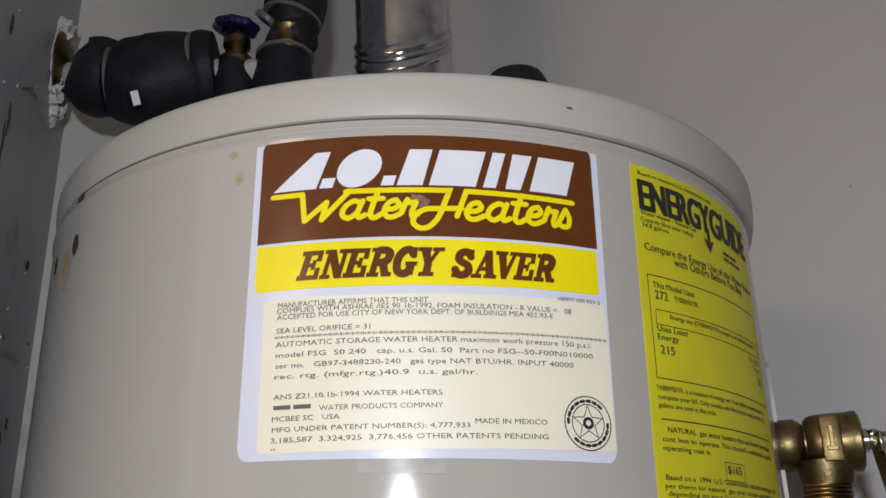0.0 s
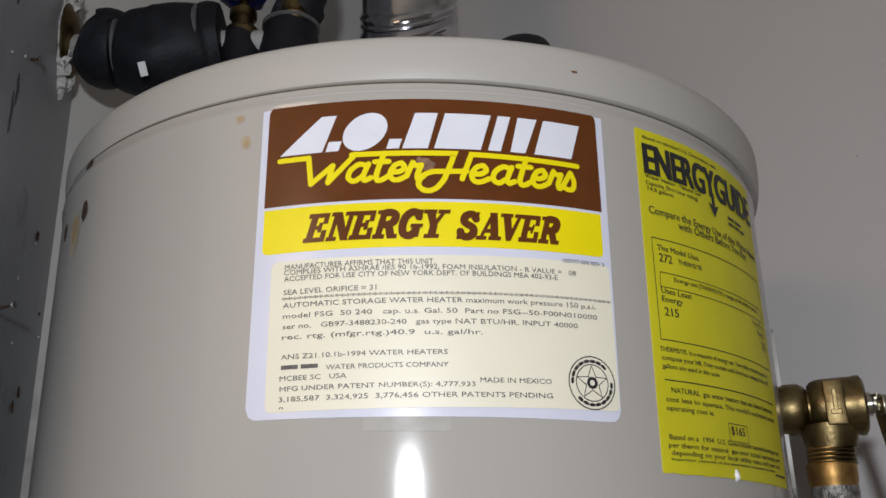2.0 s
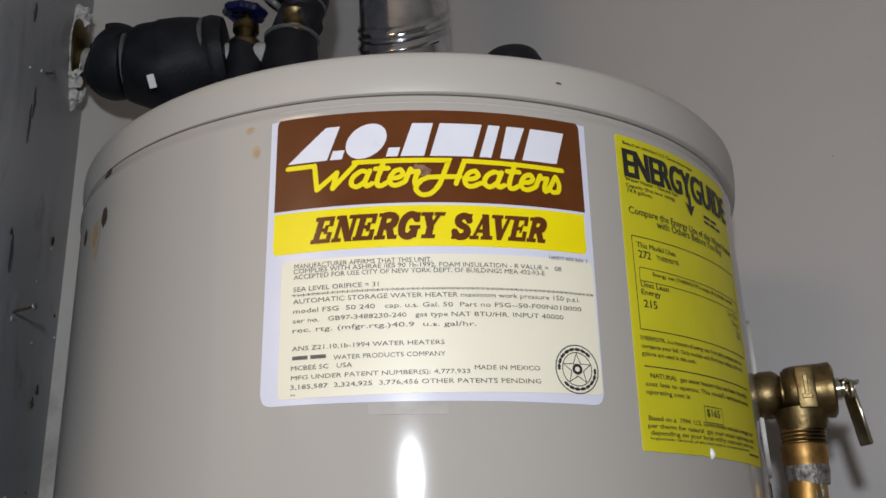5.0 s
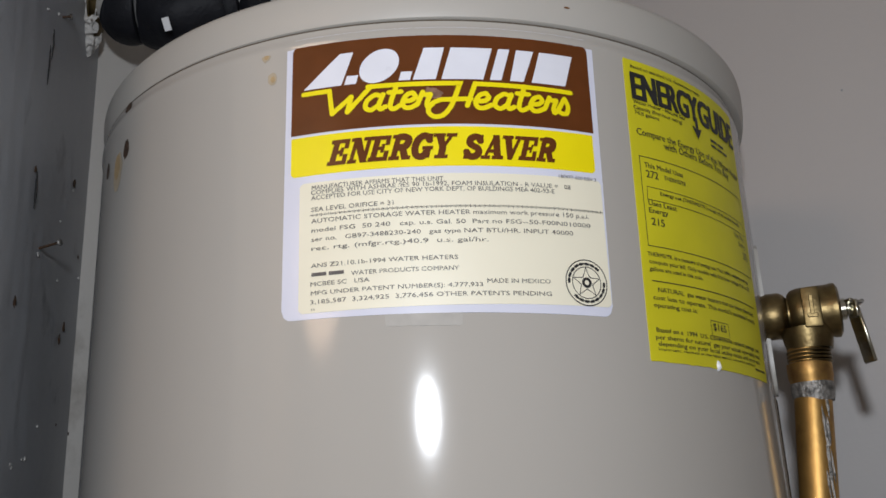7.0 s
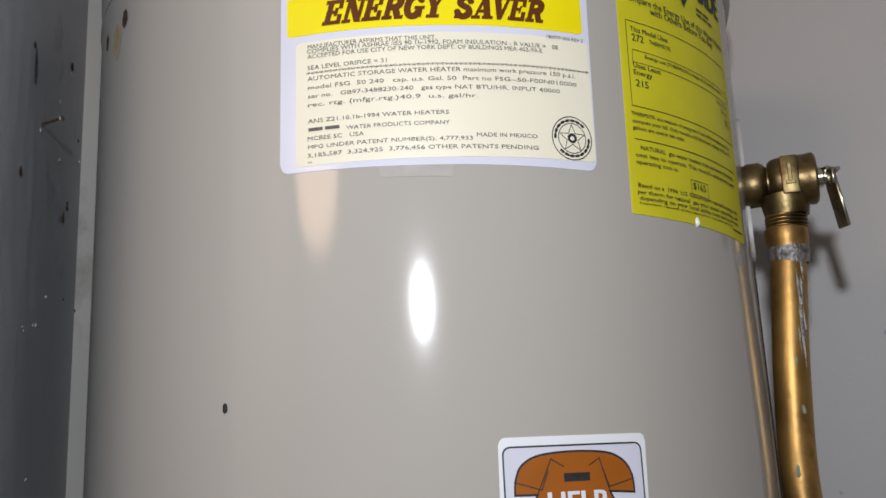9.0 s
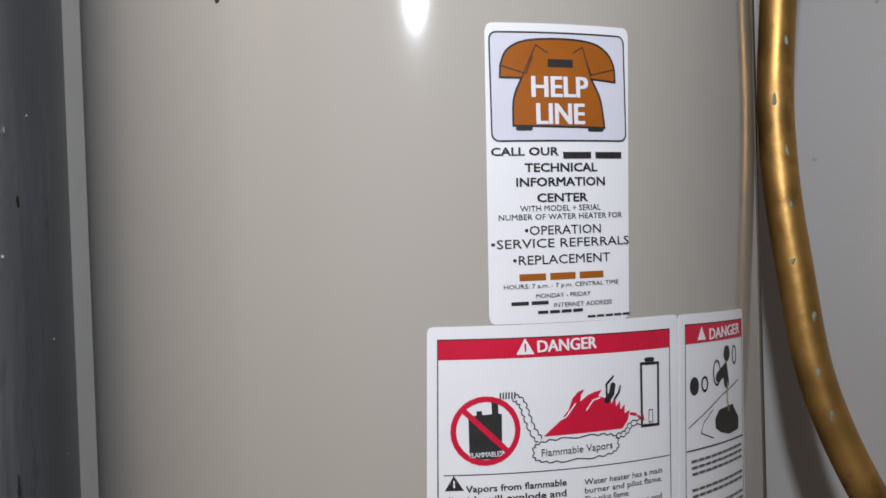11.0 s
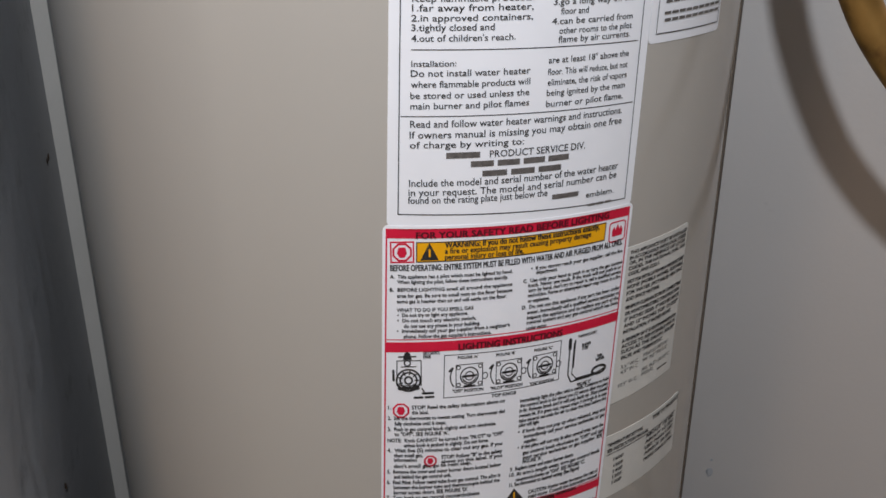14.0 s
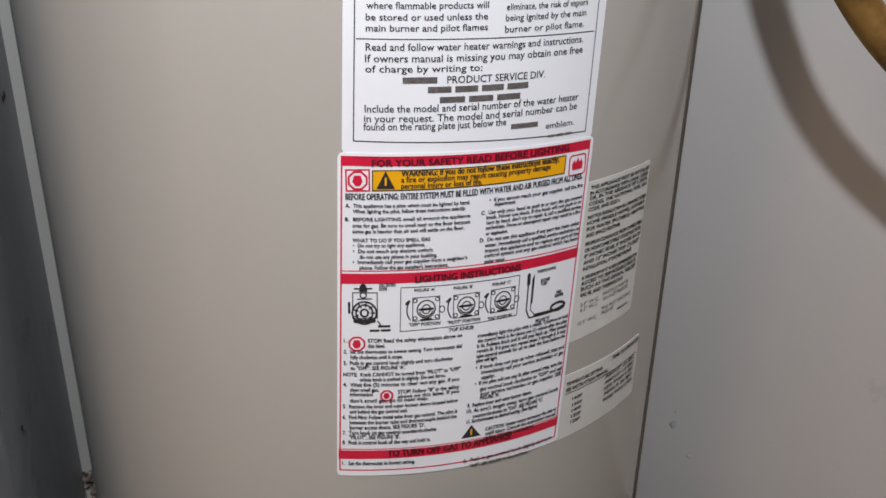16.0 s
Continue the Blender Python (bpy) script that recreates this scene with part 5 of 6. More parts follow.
# -- two dull stickers beside it
clearance = part("clearance_sticker", sheet([(0.1480, 0.5587), (0.2195, 0.5577), (0.2155, 0.4460), (0.1460, 0.4446)], 0.002, 0.0004), M_DULL, heater, "dull grey-white clearance sticker with small print")
CLEAR_TEXT = [
    ('THIS APPLIANCE MUST BE INSTALLED', 0.1536, 0.2173, 0.5535, 0.0025),
    ('IN ACCORDANCE WITH LOCAL CODES', 0.1535, 0.2166, 0.5497, 0.0025),
    ('OR, IN THE ABSENCE OF LOCAL', 0.1534, 0.2165, 0.5463, 0.0025),
    ('CODES, THE NATIONAL FUEL GAS', 0.1533, 0.2166, 0.5425, 0.0025),
    ('CODE, ANSI Z223.1.', 0.1532, 0.1849, 0.5387, 0.0025),
    ('NOT FOR INSTALLATION IN A MANUFACTURED', 0.1533, 0.217, 0.5332, 0.0026),
    ('HOME (MOBILE HOME), SUITABLE', 0.1533, 0.2163, 0.5293, 0.0026),
    ('FOR WATER (POTABLE) HEATING', 0.1532, 0.2164, 0.525, 0.0026),
    ('AND SPACE HEATING.', 0.1532, 0.1878, 0.5206, 0.0027),
    ('MINIMUM CLEARANCES FROM COMBUSTIBLE', 0.1533, 0.2163, 0.5146, 0.0027),
    ('OR NONCOMBUSTIBLE CONSTRUCTION:', 0.1533, 0.2156, 0.5102, 0.0027),
    ('0" INCHES SIDES, 0" INCHES BACK', 0.1533, 0.2158, 0.5058, 0.0027),
    ('AND 12" INCHES TOP. CLOSET', 0.1532, 0.2151, 0.5013, 0.0027),
    ('INSTALLATION, 4" INCHES FRONT.', 0.1532, 0.2058, 0.4968, 0.0027),
    ('A MINIMUM OF 4" IS RECOMMENDED FOR', 0.1528, 0.2142, 0.4903, 0.0027),
    ('ACCESS TO SERVICEABLE PARTS', 0.1528, 0.2134, 0.4862, 0.0027),
    ('SUCH AS THE DRAIN, RELIEF', 0.1527, 0.2135, 0.482, 0.0028),
    ('VALVE, AND THERMOSTAT.', 0.1526, 0.1984, 0.4774, 0.0028),
]
text_lines(CLEAR_TEXT, clearance, M_INK, bold=0.024, lift=0.0008, slope=-0.02)
text_lines([("3.5\" W.C.", 0.1540, 0.1720, 0.4700, 0.0028), ("4.5\" W.C.", 0.1540, 0.1720, 0.4660, 0.0028), ("10.5\" W.C.", 0.1530, 0.1720, 0.4560, 0.0028), ("MANIFOLD PRESSURE", 0.1765, 0.2060, 0.4712, 0.0028), ("MIN. INLET PRESSURE", 0.1765, 0.2060, 0.4672, 0.0028),
            ("MAX. INLET GAS SUPPLY", 0.1765, 0.2110, 0.4600, 0.0028), ("PRESSURE", 0.1765, 0.1900, 0.4562, 0.0028), ("#", 0.1950, 0.2090, 0.4535, 0.0016)], clearance, M_INK, lift=0.0008)
temper = part("temperature_sticker", sheet([(0.1440, 0.4190), (0.2375, 0.4160), (0.2373, 0.3640), (0.1420, 0.3662)], 0.002, 0.0004), M_DULL, heater, "dull grey-white temperature table sticker")
TEMP_TEXT = [
    ('TEMPERATURE SETTING', 0.1477, 0.1849, 0.41, 0.0028),
    ('SEE INSTRUCTION MANUAL', 0.1476, 0.1924, 0.4053, 0.0029),
    ('160F', 0.1545, 0.1648, 0.3961, 0.0025),
    ('150F', 0.1551, 0.1648, 0.3906, 0.0026),
    ('140F', 0.155, 0.1648, 0.3858, 0.0026),
    ('130F', 0.1549, 0.1647, 0.381, 0.0027),
    ('120F', 0.1548, 0.1646, 0.3762, 0.0027),
    ('TIME TO PRODUCE', 0.1964, 0.236, 0.412, 0.0031),
    ('ABOUT 1/2 SEC', 0.1899, 0.2309, 0.3991, 0.0027),
    ('ABOUT 1.5 SEC', 0.1899, 0.231, 0.3943, 0.0027),
    ('LESS THAN 5 SEC', 0.1899, 0.2312, 0.3894, 0.0027),
    ('ABOUT 30 SEC', 0.1899, 0.2294, 0.3844, 0.0028),
    ('MORE THAN 5 MIN', 0.19, 0.2316, 0.379, 0.0028),
]
text_lines(TEMP_TEXT, temper, M_INK, bold=0.024, lift=0.0008, slope=-0.025)
part("rule", stroke([(0.1475, 0.4035), (0.2340, 0.4015)], 0.0006, 0.0008), M_INK, temper, smooth=False)

# ---------- gas control at the tank's foot ----------
gas = thing("gas_control", "black gas control with a fluted knob on the tank", "gas valve")
part("control_body", block((0.062, 0.075, 0.10), pose(0.052, -0.293, 0.275), 0.008, 3), M_CONTROL, gas, "cast metal control body")
knob_bm = lathe([(0.0, 0.0), (0.019, 0.0), (0.0195, 0.004), (0.0185, 0.022), (0.0150, 0.0275), (0.009, 0.0290), (0.0, 0.0292)], 40)
for v in knob_bm.verts:
    a = math.atan2(v.co.y, v.co.x)
    k = 1 + 0.045 * math.cos(10 * a)
    v.co.x, v.co.y = v.co.x * k, v.co.y * k
knob_bm.transform(pose(0.052, -0.296, 0.3315))
knob = part("knob", knob_bm, M_BLACK, gas, "shiny black fluted knob")
part("knob_rib", block((0.010, 0.032, 0.010), pose(0.052, -0.296, 0.361, 0, 0, 20), 0.003, 2), M_BLACK, knob)
part("knob_pointer", block((0.006, 0.004, 0.003), pose(0.064, -0.288, 0.3610), 0.001, 1), M_STEEL, knob, "small bright pointer")
card = tagged(part("cardboard_tag", block((0.032, 0.030, 0.018), pose(0.0975, -0.2860, 0.333, 4, -6, 12), 0.0015, 2), M_CARD), "worn beige cardboard tag on the control", "tag")
part("tag_bracket", block((0.036, 0.050, 0.030), pose(0.099, -0.280, 0.311), 0.003, 2), M_CONTROL, gas)

# ---------- vent ----------
vent = thing("vent_pipe", "galvanised steel vent pipe with crimped elbow seams", "vent pipe", (0, 0, 0))


def vent_piece(name, profile):
    bm = lathe(profile, 72)
    for v in bm.verts:
        v.co.z += (0.21 * v.co.x + 0.92 * v.co.y) * max(0.0, 1 - abs(v.co.z - 1.555) / 0.18)
        v.co.x += -0.0015 - 0.03 * (v.co.z - 1.55)
    return part(name, bm, M_GALV, vent)


vent_piece("lower_gore", [(0.0435, 1.368), (0.0430, 1.40), (0.0415, 1.515), (0.0412, 1.533), (0.0425, 1.536), (0.0428, 1.538), (0.0412, 1.541), (0.0405, 1.545)])
vent_piece("seam_bead", [(0.0395, 1.544), (0.0418, 1.547), (0.0424, 1.5495), (0.0410, 1.5525), (0.0418, 1.555), (0.0426, 1.5575), (0.0410, 1.561), (0.0398, 1.562)])
vent_piece("upper_gore", [(0.0400, 1.560), (0.0403, 1.60), (0.0403, 1.70), (0.0403, 1.74), (0.0403, 2.39)])

# ---------- pipes over the tank ----------
PY = 0.045
esc = tagged(part("escutcheon", lathe([(0.012, -0.002), (0.036, -0.001), (0.0365, 0.001), (0.033, 0.005), (0.022, 0.0095), (0.0135, 0.011), (0.012, 0.010)], 48, along(pier_point(0.062, 1.569, 0.004), pier_point(0.062, 1.569, 1.0))), M_BRASS), "tarnished round wall plate about a pipe", "wall plate")
crust = []
for i in range(26):
    a = i * 2.4
    rad = 0.030 + 0.018 * random.random()
    s, dz = rad * math.cos(a) * 0.55, rad * math.sin(a) * 1.05
    crust.append(lump((0.009 * random.uniform(0.6, 1.2), 0.0055, 0.010 * random.uniform(0.6, 1.4)), i, Matrix.Translation(pier_point(0.064 + s, 1.570 + dz, 0.0005)), 0.7, 2))
tagged(part("plaster_crust", merge(crust), M_PLASTER), "broken white plaster round the wall plate", "plaster", kind="stuff")

run = thing("insulated_pipe", "water pipe wrapped in black foam with cable ties", "pipe")


def foam(name, pts, radii, seed, parent=run, label=""):
    n = len(pts)
    path = smooth_path(pts, 5)
    rr = [float(np.interp(i / (len(path) - 1) * (n - 1), range(n), radii)) for i in range(len(path))]
    return part(name, sweep(path, rr, 36, 0.10, seed), M_FOAM, parent, label)


def tie(at, direction, r, width=0.0045, parent=run, material=None):
    m = along(at, Vector(at) + Vector(direction))
    ob = part("cable_tie", lathe([(r - 0.004, -width / 2), (r, -width / 2), (r + 0.0012, -width / 4), (r + 0.0012, width / 4), (r, width / 2), (r - 0.004, width / 2)], 44, m), material or M_TIE, parent)
    lock = part("tie_lock", block((0.006, 0.005, 0.005), m @ pose(r * 0.72 + 0.001, -r * 0.72, 0, 0, 0, -45), 0.001, 1), material or M_TIE, ob)
    return ob


part("copper_core", sweep(smooth_path([(-0.325, 0.066, 1.566), (-0.30, 0.052, 1.554), (-0.28, 0.048, 1.550), (-0.2, PY, 1.552), (-0.11, PY, 1.552)], 6), 0.0125, 24), M_STUB, run, "pale painted pipe stub")
foam("foam_sleeve", [(-0.2800, 0.050, 1.553), (-0.2785, 0.050, 1.553), (-0.2750, 0.049, 1.551), (-0.2710, 0.048, 1.547), (-0.2650, 0.048, 1.546)], [0.0335, 0.0352, 0.0365, 0.0345, 0.0315], 1)
tie((-0.2625, 0.048, 1.546), (1, 0, 0.02), 0.0318, 0.004)
foam("foam_sleeve", [(-0.2595, 0.047, 1.546), (-0.2515, 0.047, 1.545), (-0.2245, 0.046, 1.544), (-0.1995, PY, 1.549), (-0.1855, PY, 1.552)], [0.0325, 0.038, 0.0435, 0.0405, 0.0355], 2)
tie((-0.1900, PY, 1.552), (1, 0, 0.1), 0.0358, 0.005)
foam("foam_sleeve", [(-0.1895, PY, 1.552), (-0.1835, PY, 1.553), (-0.180, PY, 1.554), (-0.171, PY, 1.555)], [0.0350, 0.0370, 0.0365, 0.0345], 3)
part("tape_scrap", block((0.0065, 0.0012, 0.0125), pose(-0.2270, 0.0025, 1.5020, 22, -14, 0), 0.0004, 1), M_TIE_WHITE, run, "white scrap of tape")
foam("foam_sleeve", [(-0.1545, PY, 1.49), (-0.1545, PY, 1.53), (-0.1545, PY, 1.555), (-0.1545, PY, 1.562)], [0.021, 0.0185, 0.0172, 0.0150], 5)
foam("foam_sleeve", [(-0.111, PY, 1.372), (-0.111, PY, 1.45), (-0.111, PY, 1.53), (-0.110, PY, 1.566), (-0.110, PY, 1.574)], [0.026, 0.027, 0.0265, 0.0255, 0.022], 6)
tie((-0.110, PY, 1.569), (0.02, 0, 1), 0.0252, 0.004)
foam("foam_sleeve", [(-0.124, PY - 0.004, 1.594), (-0.112, PY, 1.590), (-0.100, PY, 1.592), (-0.088, PY, 1.598)], [0.017, 0.023, 0.024, 0.017], 7)
foam("foam_sleeve", [(-0.116, PY, 1.600), (-0.108, PY, 1.607), (-0.102, PY, 1.625), (-0.102, PY, 1.70), (-0.102, PY, 1.85), (-0.102, PY, 2.395)], [0.019, 0.027, 0.0285, 0.027, 0.028, 0.027], 8)
tie((-0.105, PY, 1.609), (0.25, 0, 1), 0.0270, 0.004)
tie((-0.126, PY - 0.012, 1.601), (0.5, -0.2, 0.6), 0.011, 0.006, material=M_TIE)
part("brass_tee", lathe([(0.0, -0.014), (0.014, -0.014), (0.016, -0.008), (0.013, -0.003), (0.013, 0.006), (0.016, 0.010), (0.0, 0.012)], 24, pose(-0.106, PY - 0.010, 1.579)), M_BRASS, run, "brass elbow between the foam sleeves")

stop = thing("stop_valve", "brass stop valve with a blue wheel handle", "valve")
part("stem_body", lathe([(0.0, 1.545), (0.0150, 1.545), (0.0165, 1.562), (0.0150, 1.566), (0.0105, 1.569), (0.0100, 1.577), (0.0125, 1.579), (0.0125, 1.586), (0.0060, 1.589), (0.0040, 1.602), (0.0, 1.603)], 24, pose(-0.1545, PY, 0)), M_BRASS, stop)
wheel_bm = lathe([(0.0125, 0.0), (0.0185, 0.0015), (0.0205, 0.005), (0.0185, 0.0085), (0.0125, 0.010), (0.0105, 0.005), (0.0125, 0.0)], 60)
for v in wheel_bm.verts:
    a = math.atan2(v.co.y, v.co.x)
    k = 1 + 0.10 * max(0, math.cos(8 * a))
    v.co.x, v.co.y = v.co.x * k, v.co.y * k
wheel_bm.transform(pose(-0.1560, PY - 0.002, 1.594, 8, 4, 0))
wheel = part("wheel", wheel_bm, M_BLUE, stop, "chipped blue wheel handle")
for k in range(4):
    part("spoke", block((0.028, 0.0045, 0.004), pose(-0.1560, PY - 0.002, 1.599, 8, 4, 45 * k), 0.001, 1), M_BLUE, wheel)

cap = thing("capped_outlet", "second outlet sleeve wrapped in black foam", "pipe")
part("foam_sleeve", lathe([(0.026, 1.362), (0.0265, 1.44), (0.0300, 1.493), (0.0285, 1.505), (0.0235, 1.5155), (0.0130, 1.5215), (0.0, 1.5235)], 40, pose(0.0950, 0.0, 0)), M_FOAM, cap)

# ---------- relief valve and its copper pipe ----------
relief = thing("relief_valve", "tarnished brass temperature relief valve with a lever", "valve")
RA = math.atan2(0.262, 0.092)
out = Vector((math.sin(RA), -math.cos(RA), 0))
VZ = 1.1885
ax = along(Vector((0, 0, VZ)), out + Vector((0, 0, VZ)))
part("valve_collar", lathe([(0.0, 0.245), (0.0135, 0.245), (0.0150, 0.254), (0.0165, 0.258), (0.0165, 0.266), (0.0145, 0.2695), (0.0125, 0.2710), (0.0125, 0.275), (0.0, 0.275)], 44, ax), M_BRASS, relief)
body = part("valve_body", lathe([(0.0, 0.272), (0.0145, 0.272), (0.0170, 0.2745), (0.0182, 0.279), (0.0185, 0.290), (0.0185, 0.2990), (0.0190, 0.3005), (0.0190, 0.3035), (0.0165, 0.3052), (0.0, 0.3060)], 48, ax), M_BRASS, relief)
bc = out * 0.2875
part("outlet_neck", lathe([(0.0, -0.012), (0.0176, -0.012), (0.0168, -0.018), (0.0152, -0.0265), (0.0, -0.0268)], 40, pose(bc.x - 0.006, bc.y, VZ)), M_BRASS, relief)
for k in range(4):
    part("thread", lathe([(0.0128, 1.1618 - 0.0026 * k), (0.0146, 1.1611 - 0.0026 * k), (0.0149, 1.1604 - 0.0026 * k), (0.0146, 1.1597 - 0.0026 * k), (0.0128, 1.1590 - 0.0026 * k)], 36, pose(bc.x - 0.0072, bc.y, 0)), M_BRASS, relief)
side = Vector((-out.y, out.x, 0))
if side.y > 0:
    side = -side
pm = Matrix.Translation(out * 0.2865 + side * 0.0182 + Vector((0, 0, VZ))) @ Matrix((out, Vector((0, 0, 1)), out.cross(Vector((0, 0, 1))))).transposed().to_4x4()
plate = part("plate", block((0.0120, 0.028, 0.006), pm, 0.0012, 2), M_BRASS, body, "raised plate with an arrow")
part("arrow", block((0.0028, 0.014, 0.0012), pm @ pose(0, 0.001, 0.0033), 0.0004, 1), M_BRASS, plate)
part("arrow", block((0.0066, 0.003, 0.0012), pm @ pose(0, -0.006, 0.0033), 0.0004, 1), M_BRASS, plate)
part("stem", lathe([(0.0, 0.305), (0.0075, 0.305), (0.0075, 0.309), (0.0050, 0.310), (0.0050, 0.318), (0.0, 0.3185)], 24, ax), M_STEEL, relief, "bright steel stem")
lp = out * 0.3165
lever = part("lever", merge([block((0.0026, 0.0125, 0.040), Matrix.Translation((lp.x - 0.001, lp.y - 0.002, VZ - 0.019)) @ pose(0, 0, 0, 0, -10, 12), 0.0008, 1),
                             block((0.010, 0.0125, 0.0026), Matrix.Translation((lp.x - 0.005, lp.y - 0.002, VZ + 0.003)) @ pose(0, 0, 0, 0, 18, 12), 0.0008, 1),
                             block((0.0024, 0.007, 0.012), Matrix.Translation((lp.x - 0.005, lp.y - 0.007, VZ - 0.002)) @ pose(0, 0, 0, 0, 0, 12), 0.0006, 1)]), M_STEEL, relief, "bent steel test lever")
part("lever_pin", lathe([(0.0, -0.009), (0.0015, -0.009), (0.0015, 0.009), (0.0, 0.009)], 12, Matrix.Translation((lp.x - 0.003, lp.y - 0.003, VZ + 0.002)) @ pose(0, 0, 0, 90, 0, 12)), M_SOLDER, lever)

drain = thing("discharge_pipe", "bent tarnished copper discharge pipe below the relief valve", "pipe")
PX = bc.x - 0.0085
part("adapter", lathe([(0.0, 1.1632), (0.0130, 1.1630), (0.0130, 1.1532), (0.0147, 1.1525), (0.0150, 1.1505), (0.0149, 1.1430), (0.0142, 1.1405), (0.0140, 1.1365), (0.0, 1.1360)], 40, pose(PX, bc.y, 0)), M_COPPER, drain, "copper adapter fitting")
part("solder_joint", lathe([(0.0120, 1.1400), (0.0141, 1.1390), (0.0145, 1.1350), (0.0138, 1.1300), (0.0130, 1.1262), (0.0120, 1.1260)], 40, pose(PX, bc.y, 0)), M_SOLDER, drain, "rough grey solder joint")
PIPE = [(PX, bc.y, 1.138),
        (0.2565, -0.0975, 1.0836),
        (0.2525, -0.099, 1.0452),
        (0.2490, -0.1, 0.9839),
        (0.2500, -0.105, 0.9236),
        (0.2560, -0.11, 0.865),
        (0.2640, -0.115, 0.8032),
        (0.2768, -0.12, 0.7574),
        (0.2970, -0.125, 0.7106),
        (0.3194, -0.13, 0.6711),
        (0.357, -0.142, 0.6261),
        (0.416, -0.165, 0.5761),
        (0.494, -0.21, 0.5211),
        (0.594, -0.26, 0.4011),
        (0.614, -0.27, 0.2),
        (0.614, -0.27, 0.002)]
path = smooth_path(PIPE, 8)
part("copper_tube", sweep(path, 0.0124, 36, 0.0), M_COPPER, drain)
for i in range(14):
    p = path[2 + (i * 3) % 12]
    a = radians(-35 + 22 * noise.noise(Vector((i * 1.7, 0, 0))))
    part("solder_drip", lump((0.0010, 0.0010, random.uniform(0.006, 0.016)), i, Matrix.Translation((p.x + 0.0122 * math.cos(a - 0.6), p.y + 0.0122 * math.sin(a - 0.6), p.z)), 0.5, 1), M_SOLDER, drain, "run-down streak of solder")
for i in range(9):
    p = path[14 + i * 5]
    part("verdigris_spot", lump((0.0016, 0.0007, random.uniform(0.002, 0.006)), i + 40, Matrix.Translation((p.x - 0.001 + 0.004 * math.sin(i * 2.3), p.y - 0.0119, p.z)), 0.6, 1), M_VERDIGRIS, drain, "pale green corrosion spot")

# ---------- marks and small things on the walls ----------
PIER_MARKS = [
    (0.0577, 1.2407, 0.0026, 1),
    (0.0641, 1.3755, 0.003, 1),
    (0.2246, 1.2205, 0.003, 1),
    (0.2046, 1.331, 0.002, 1),
    (0.0719, 1.2268, 0.003, 1),
    (0.1975, 0.9327, 0.0022, 1),
    (-0.001, 1.1545, 0.0015, 1),
    (0.0562, 1.1555, 0.001, 1),
    (0.0204, 1.318, 0.0012, 1),
    (0.0413, 0.5282, 0.0022, 1),
    (0.2076, 0.2828, 0.0018, 1),
    (0.0494, 0.5265, 0.002, 1),
    (0.1063, 1.3234, 0.0012, 0),
    (0.0662, 1.3674, 0.0013, 0),
    (0.1243, 1.1455, 0.0015, 0),
    (0.1537, 1.1175, 0.002, 0),
    (0.1898, 1.1083, 0.0015, 0),
    (0.0973, 1.2727, 0.0012, 0),
    (0.0125, 1.299, 0.0012, 0),
    (0.1717, 1.273, 0.0018, 0),
    (0.1622, 1.1163, 0.0013, 0),
    (0.1951, 1.1105, 0.001, 0),
    (0.227, 0.9812, 0.002, 0),
    (0.1572, 1.0, 0.0013, 0),
    (0.2446, 0.8927, 0.0012, 0),
    (0.0935, 0.82, 0.0013, 0),
    (0.0568, 0.7135, 0.0013, 0),
    (-0.1983, 0.7057, 0.001, 0),
    (0.2069, 1.5341, 0.0012, 0),
    (0.2144, 1.4657, 0.0012, 0),
    (0.1805, 1.4824, 0.0014, 0),
]
holes, chips = [], []
for k, (s, z, size, dark) in enumerate(PIER_MARKS):
    at = Matrix.Translation(pier_point(s, z, 0.0004)) @ Matrix((PD.to_3d(), Vector((0, 0, 1)), PN.to_3d())).transposed().to_4x4()
    if dark:
        holes.append(lump((size * 1.2, size * 1.5, 0.0007), k, at, 0.8, 2))
    else:
        chips.append(lump((size, size * 1.1, 0.0010), k, at, 0.6, 1))
tagged(part("wall_holes", merge(holes), M_HOLE), "small dark holes and gouges in the grey wall", "holes", kind="stuff")
tagged(part("paint_specks", merge(chips), M_STUB), "white paint specks on the grey wall", "specks", kind="stuff")
cracks = []
for s, z, h in [
    (0.1962, 1.4079, 0.035),
    (0.1981, 1.301, 0.03),
    (0.1898, 1.4339, 0.028),
    (0.2204, 1.5035, 0.018),
    (0.2265, 0.7179, 0.02),
]:
    pts = [pier_point(s + 0.0025 * noise.noise(Vector((k * 0.9, s * 50, 0))), z + h * k / 9, 0.0004) for k in range(10)]
    cracks.append(sweep(pts, [0.0004 + 0.0007 * math.sin(math.pi * k / 9) for k in range(10)], 6))
tagged(part("wall_cracks", merge(cracks), M_INK), "thin dark cracks in the grey paint", "cracks", kind="stuff")


def nail(s, z, length, tilt, name, label):
    a = pier_point(s, z, -0.004)
    b = pier_point(s - 0.010 * tilt, z + 0.003, length)
    ob = thing(name, label, name, tuple(a))
    shank = part("shank", sweep([a + (b - a) * k / 4 for k in range(5)], 0.0011, 10), M_HOLE)
    head = part("head", lathe([(0.0, 0.0), (0.0030, 0.0), (0.0029, 0.0008), (0.0025, 0.0016), (0.0, 0.0018)], 16, along(b, b + (b - a))), M_SOLDER)
    for o in (shank, head):
        child(o, ob)
    return ob


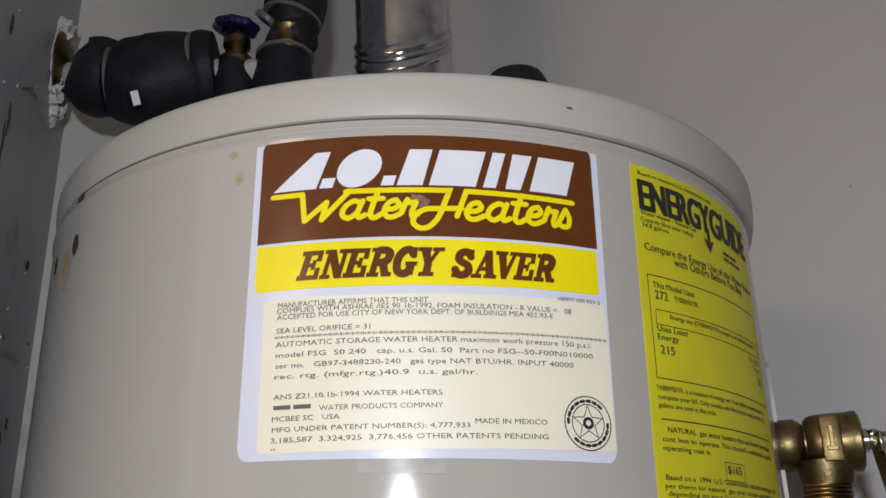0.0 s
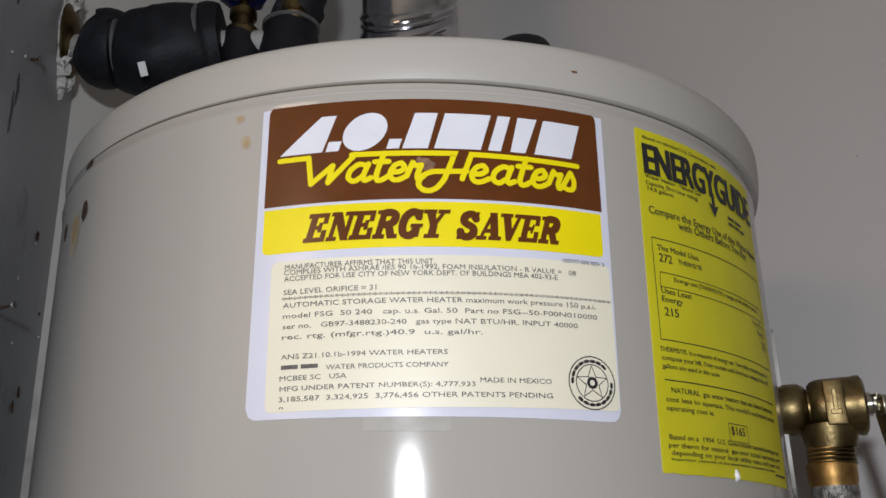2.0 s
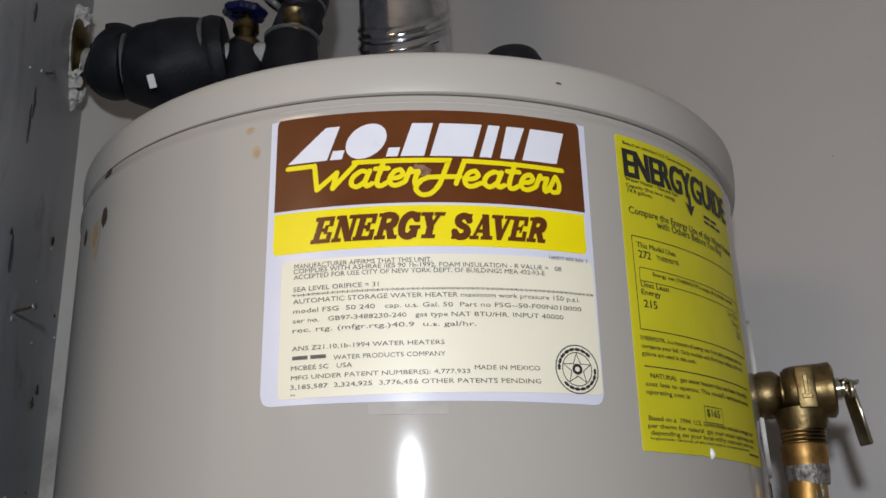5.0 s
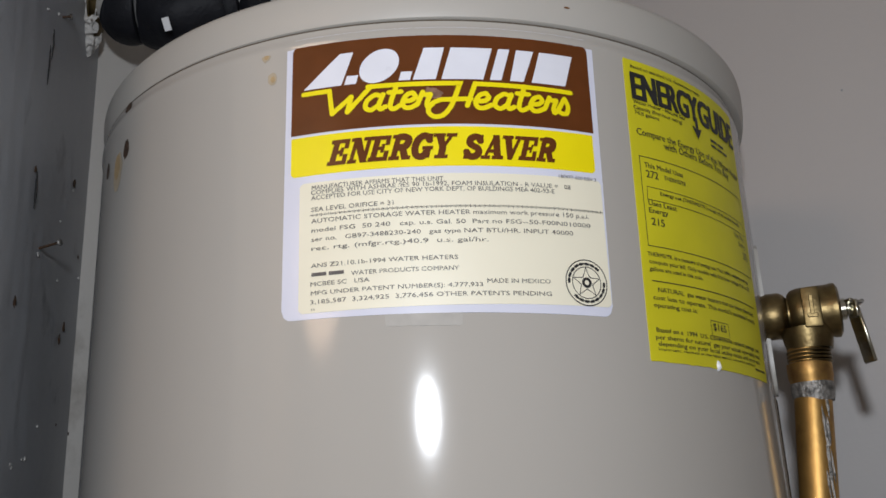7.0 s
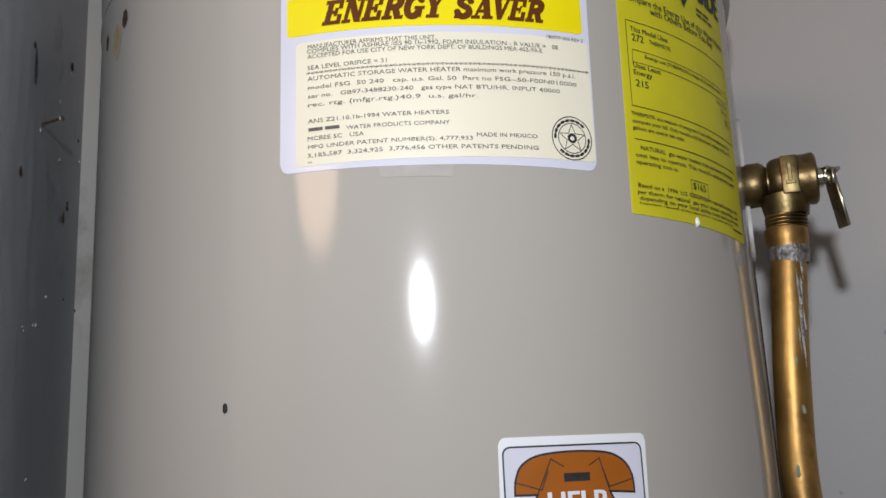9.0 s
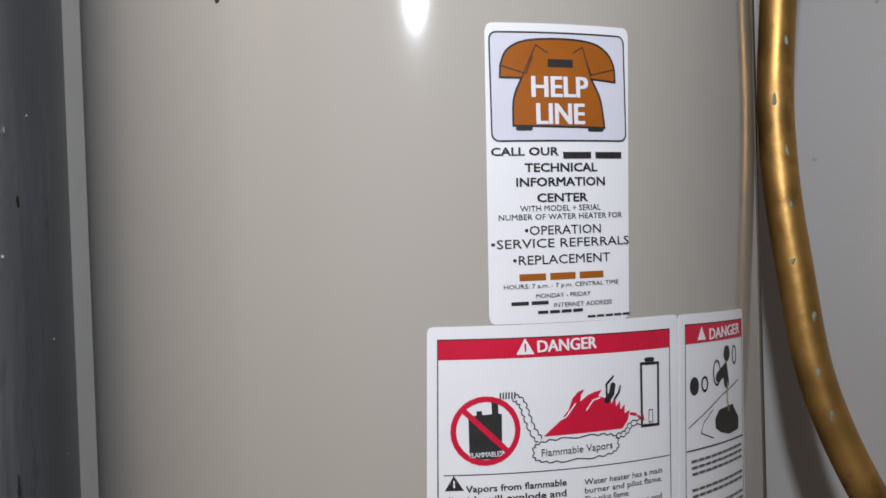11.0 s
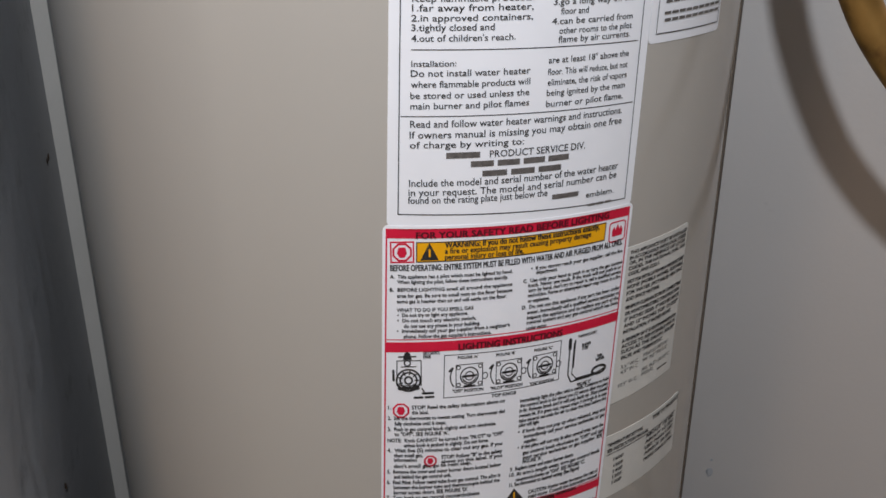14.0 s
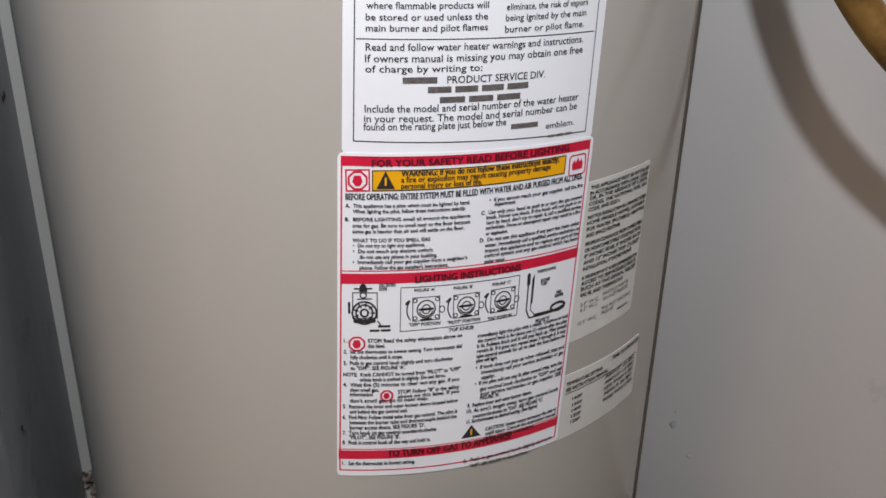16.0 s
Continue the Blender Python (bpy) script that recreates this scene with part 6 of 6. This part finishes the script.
NAILS = [
    (0.1661, 1.2786),
    (0.1668, 1.4876),
]
nail(NAILS[0][0], NAILS[0][1], 0.016, -1.0, "nail", "rusty bent nail in the grey wall")
nail(NAILS[1][0], NAILS[1][1], 0.006, 0.3, "screw", "dark screw head in the grey wall")

WALL_SPOTS = [
    (0.5929, 0.1237, 0.0035, 0.0055),
    (0.594, 0.1417, 0.0015, 0.002),
    (0.6161, 0.0865, 0.003, 0.0025),
    (0.6167, 0.9568, 0.0015, 0.002),
    (0.6727, 1.097, 0.0015, 0.002),
    (0.7743, 0.1278, 0.0012, 0.0012),
    (0.6716, 1.4549, 0.001, 0.001),
]
dots = []
for k, (a, z, ra, rz) in enumerate(WALL_SPOTS):
    x, y = room(a, 0.0006)
    m = Matrix.Translation((x, y, z)) @ Matrix((Vector((-NL.x, -NL.y, 0)), Vector((0, 0, 1)), Vector((-NR.x, -NR.y, 0)))).transposed().to_4x4()
    dots.append(lump((ra, rz, 0.0008), k + 70, m, 0.7, 2))
tagged(part("wall_scuffs", merge(dots), M_PIER), "small grey scuffs on the pale wall", "scuffs", kind="stuff")

# rubble where the plaster has come off the foot of the cream wall
bits = []
for i in range(260):
    b = random.uniform(0.02, 0.17)
    z = random.random() ** 1.05 * (0.070 + 0.012 * noise.noise(Vector((b * 50, 0, 0))))
    x, y = room(random.uniform(-0.001, 0.006 + 0.02 * max(0, 0.02 - z) / 0.02), b + 0.17)
    s = random.uniform(0.0025, 0.007)
    bits.append(lump((s, s, s * 0.8), i, Matrix.Translation((x, y, max(z, s * 0.4))), 0.8, 1))
tagged(part("plaster_rubble", merge(bits), M_RUBBLE), "crumbled plaster and dirt at the foot of the wall", "rubble", kind="stuff")
grit = []
for i in range(170):
    a, b = random.uniform(0.25, 1.1), abs(random.gauss(0, 0.03)) + 0.003
    x, y = room(a, b)
    s = random.uniform(0.0008, 0.0032)
    grit.append(lump((s, s, s * 0.7), i, Matrix.Translation((x, y, s * 0.4)), 0.8, 1))
tagged(part("floor_grit", merge(grit), M_RUBBLE), "grit and dirt along the wall's foot", "grit", kind="stuff")
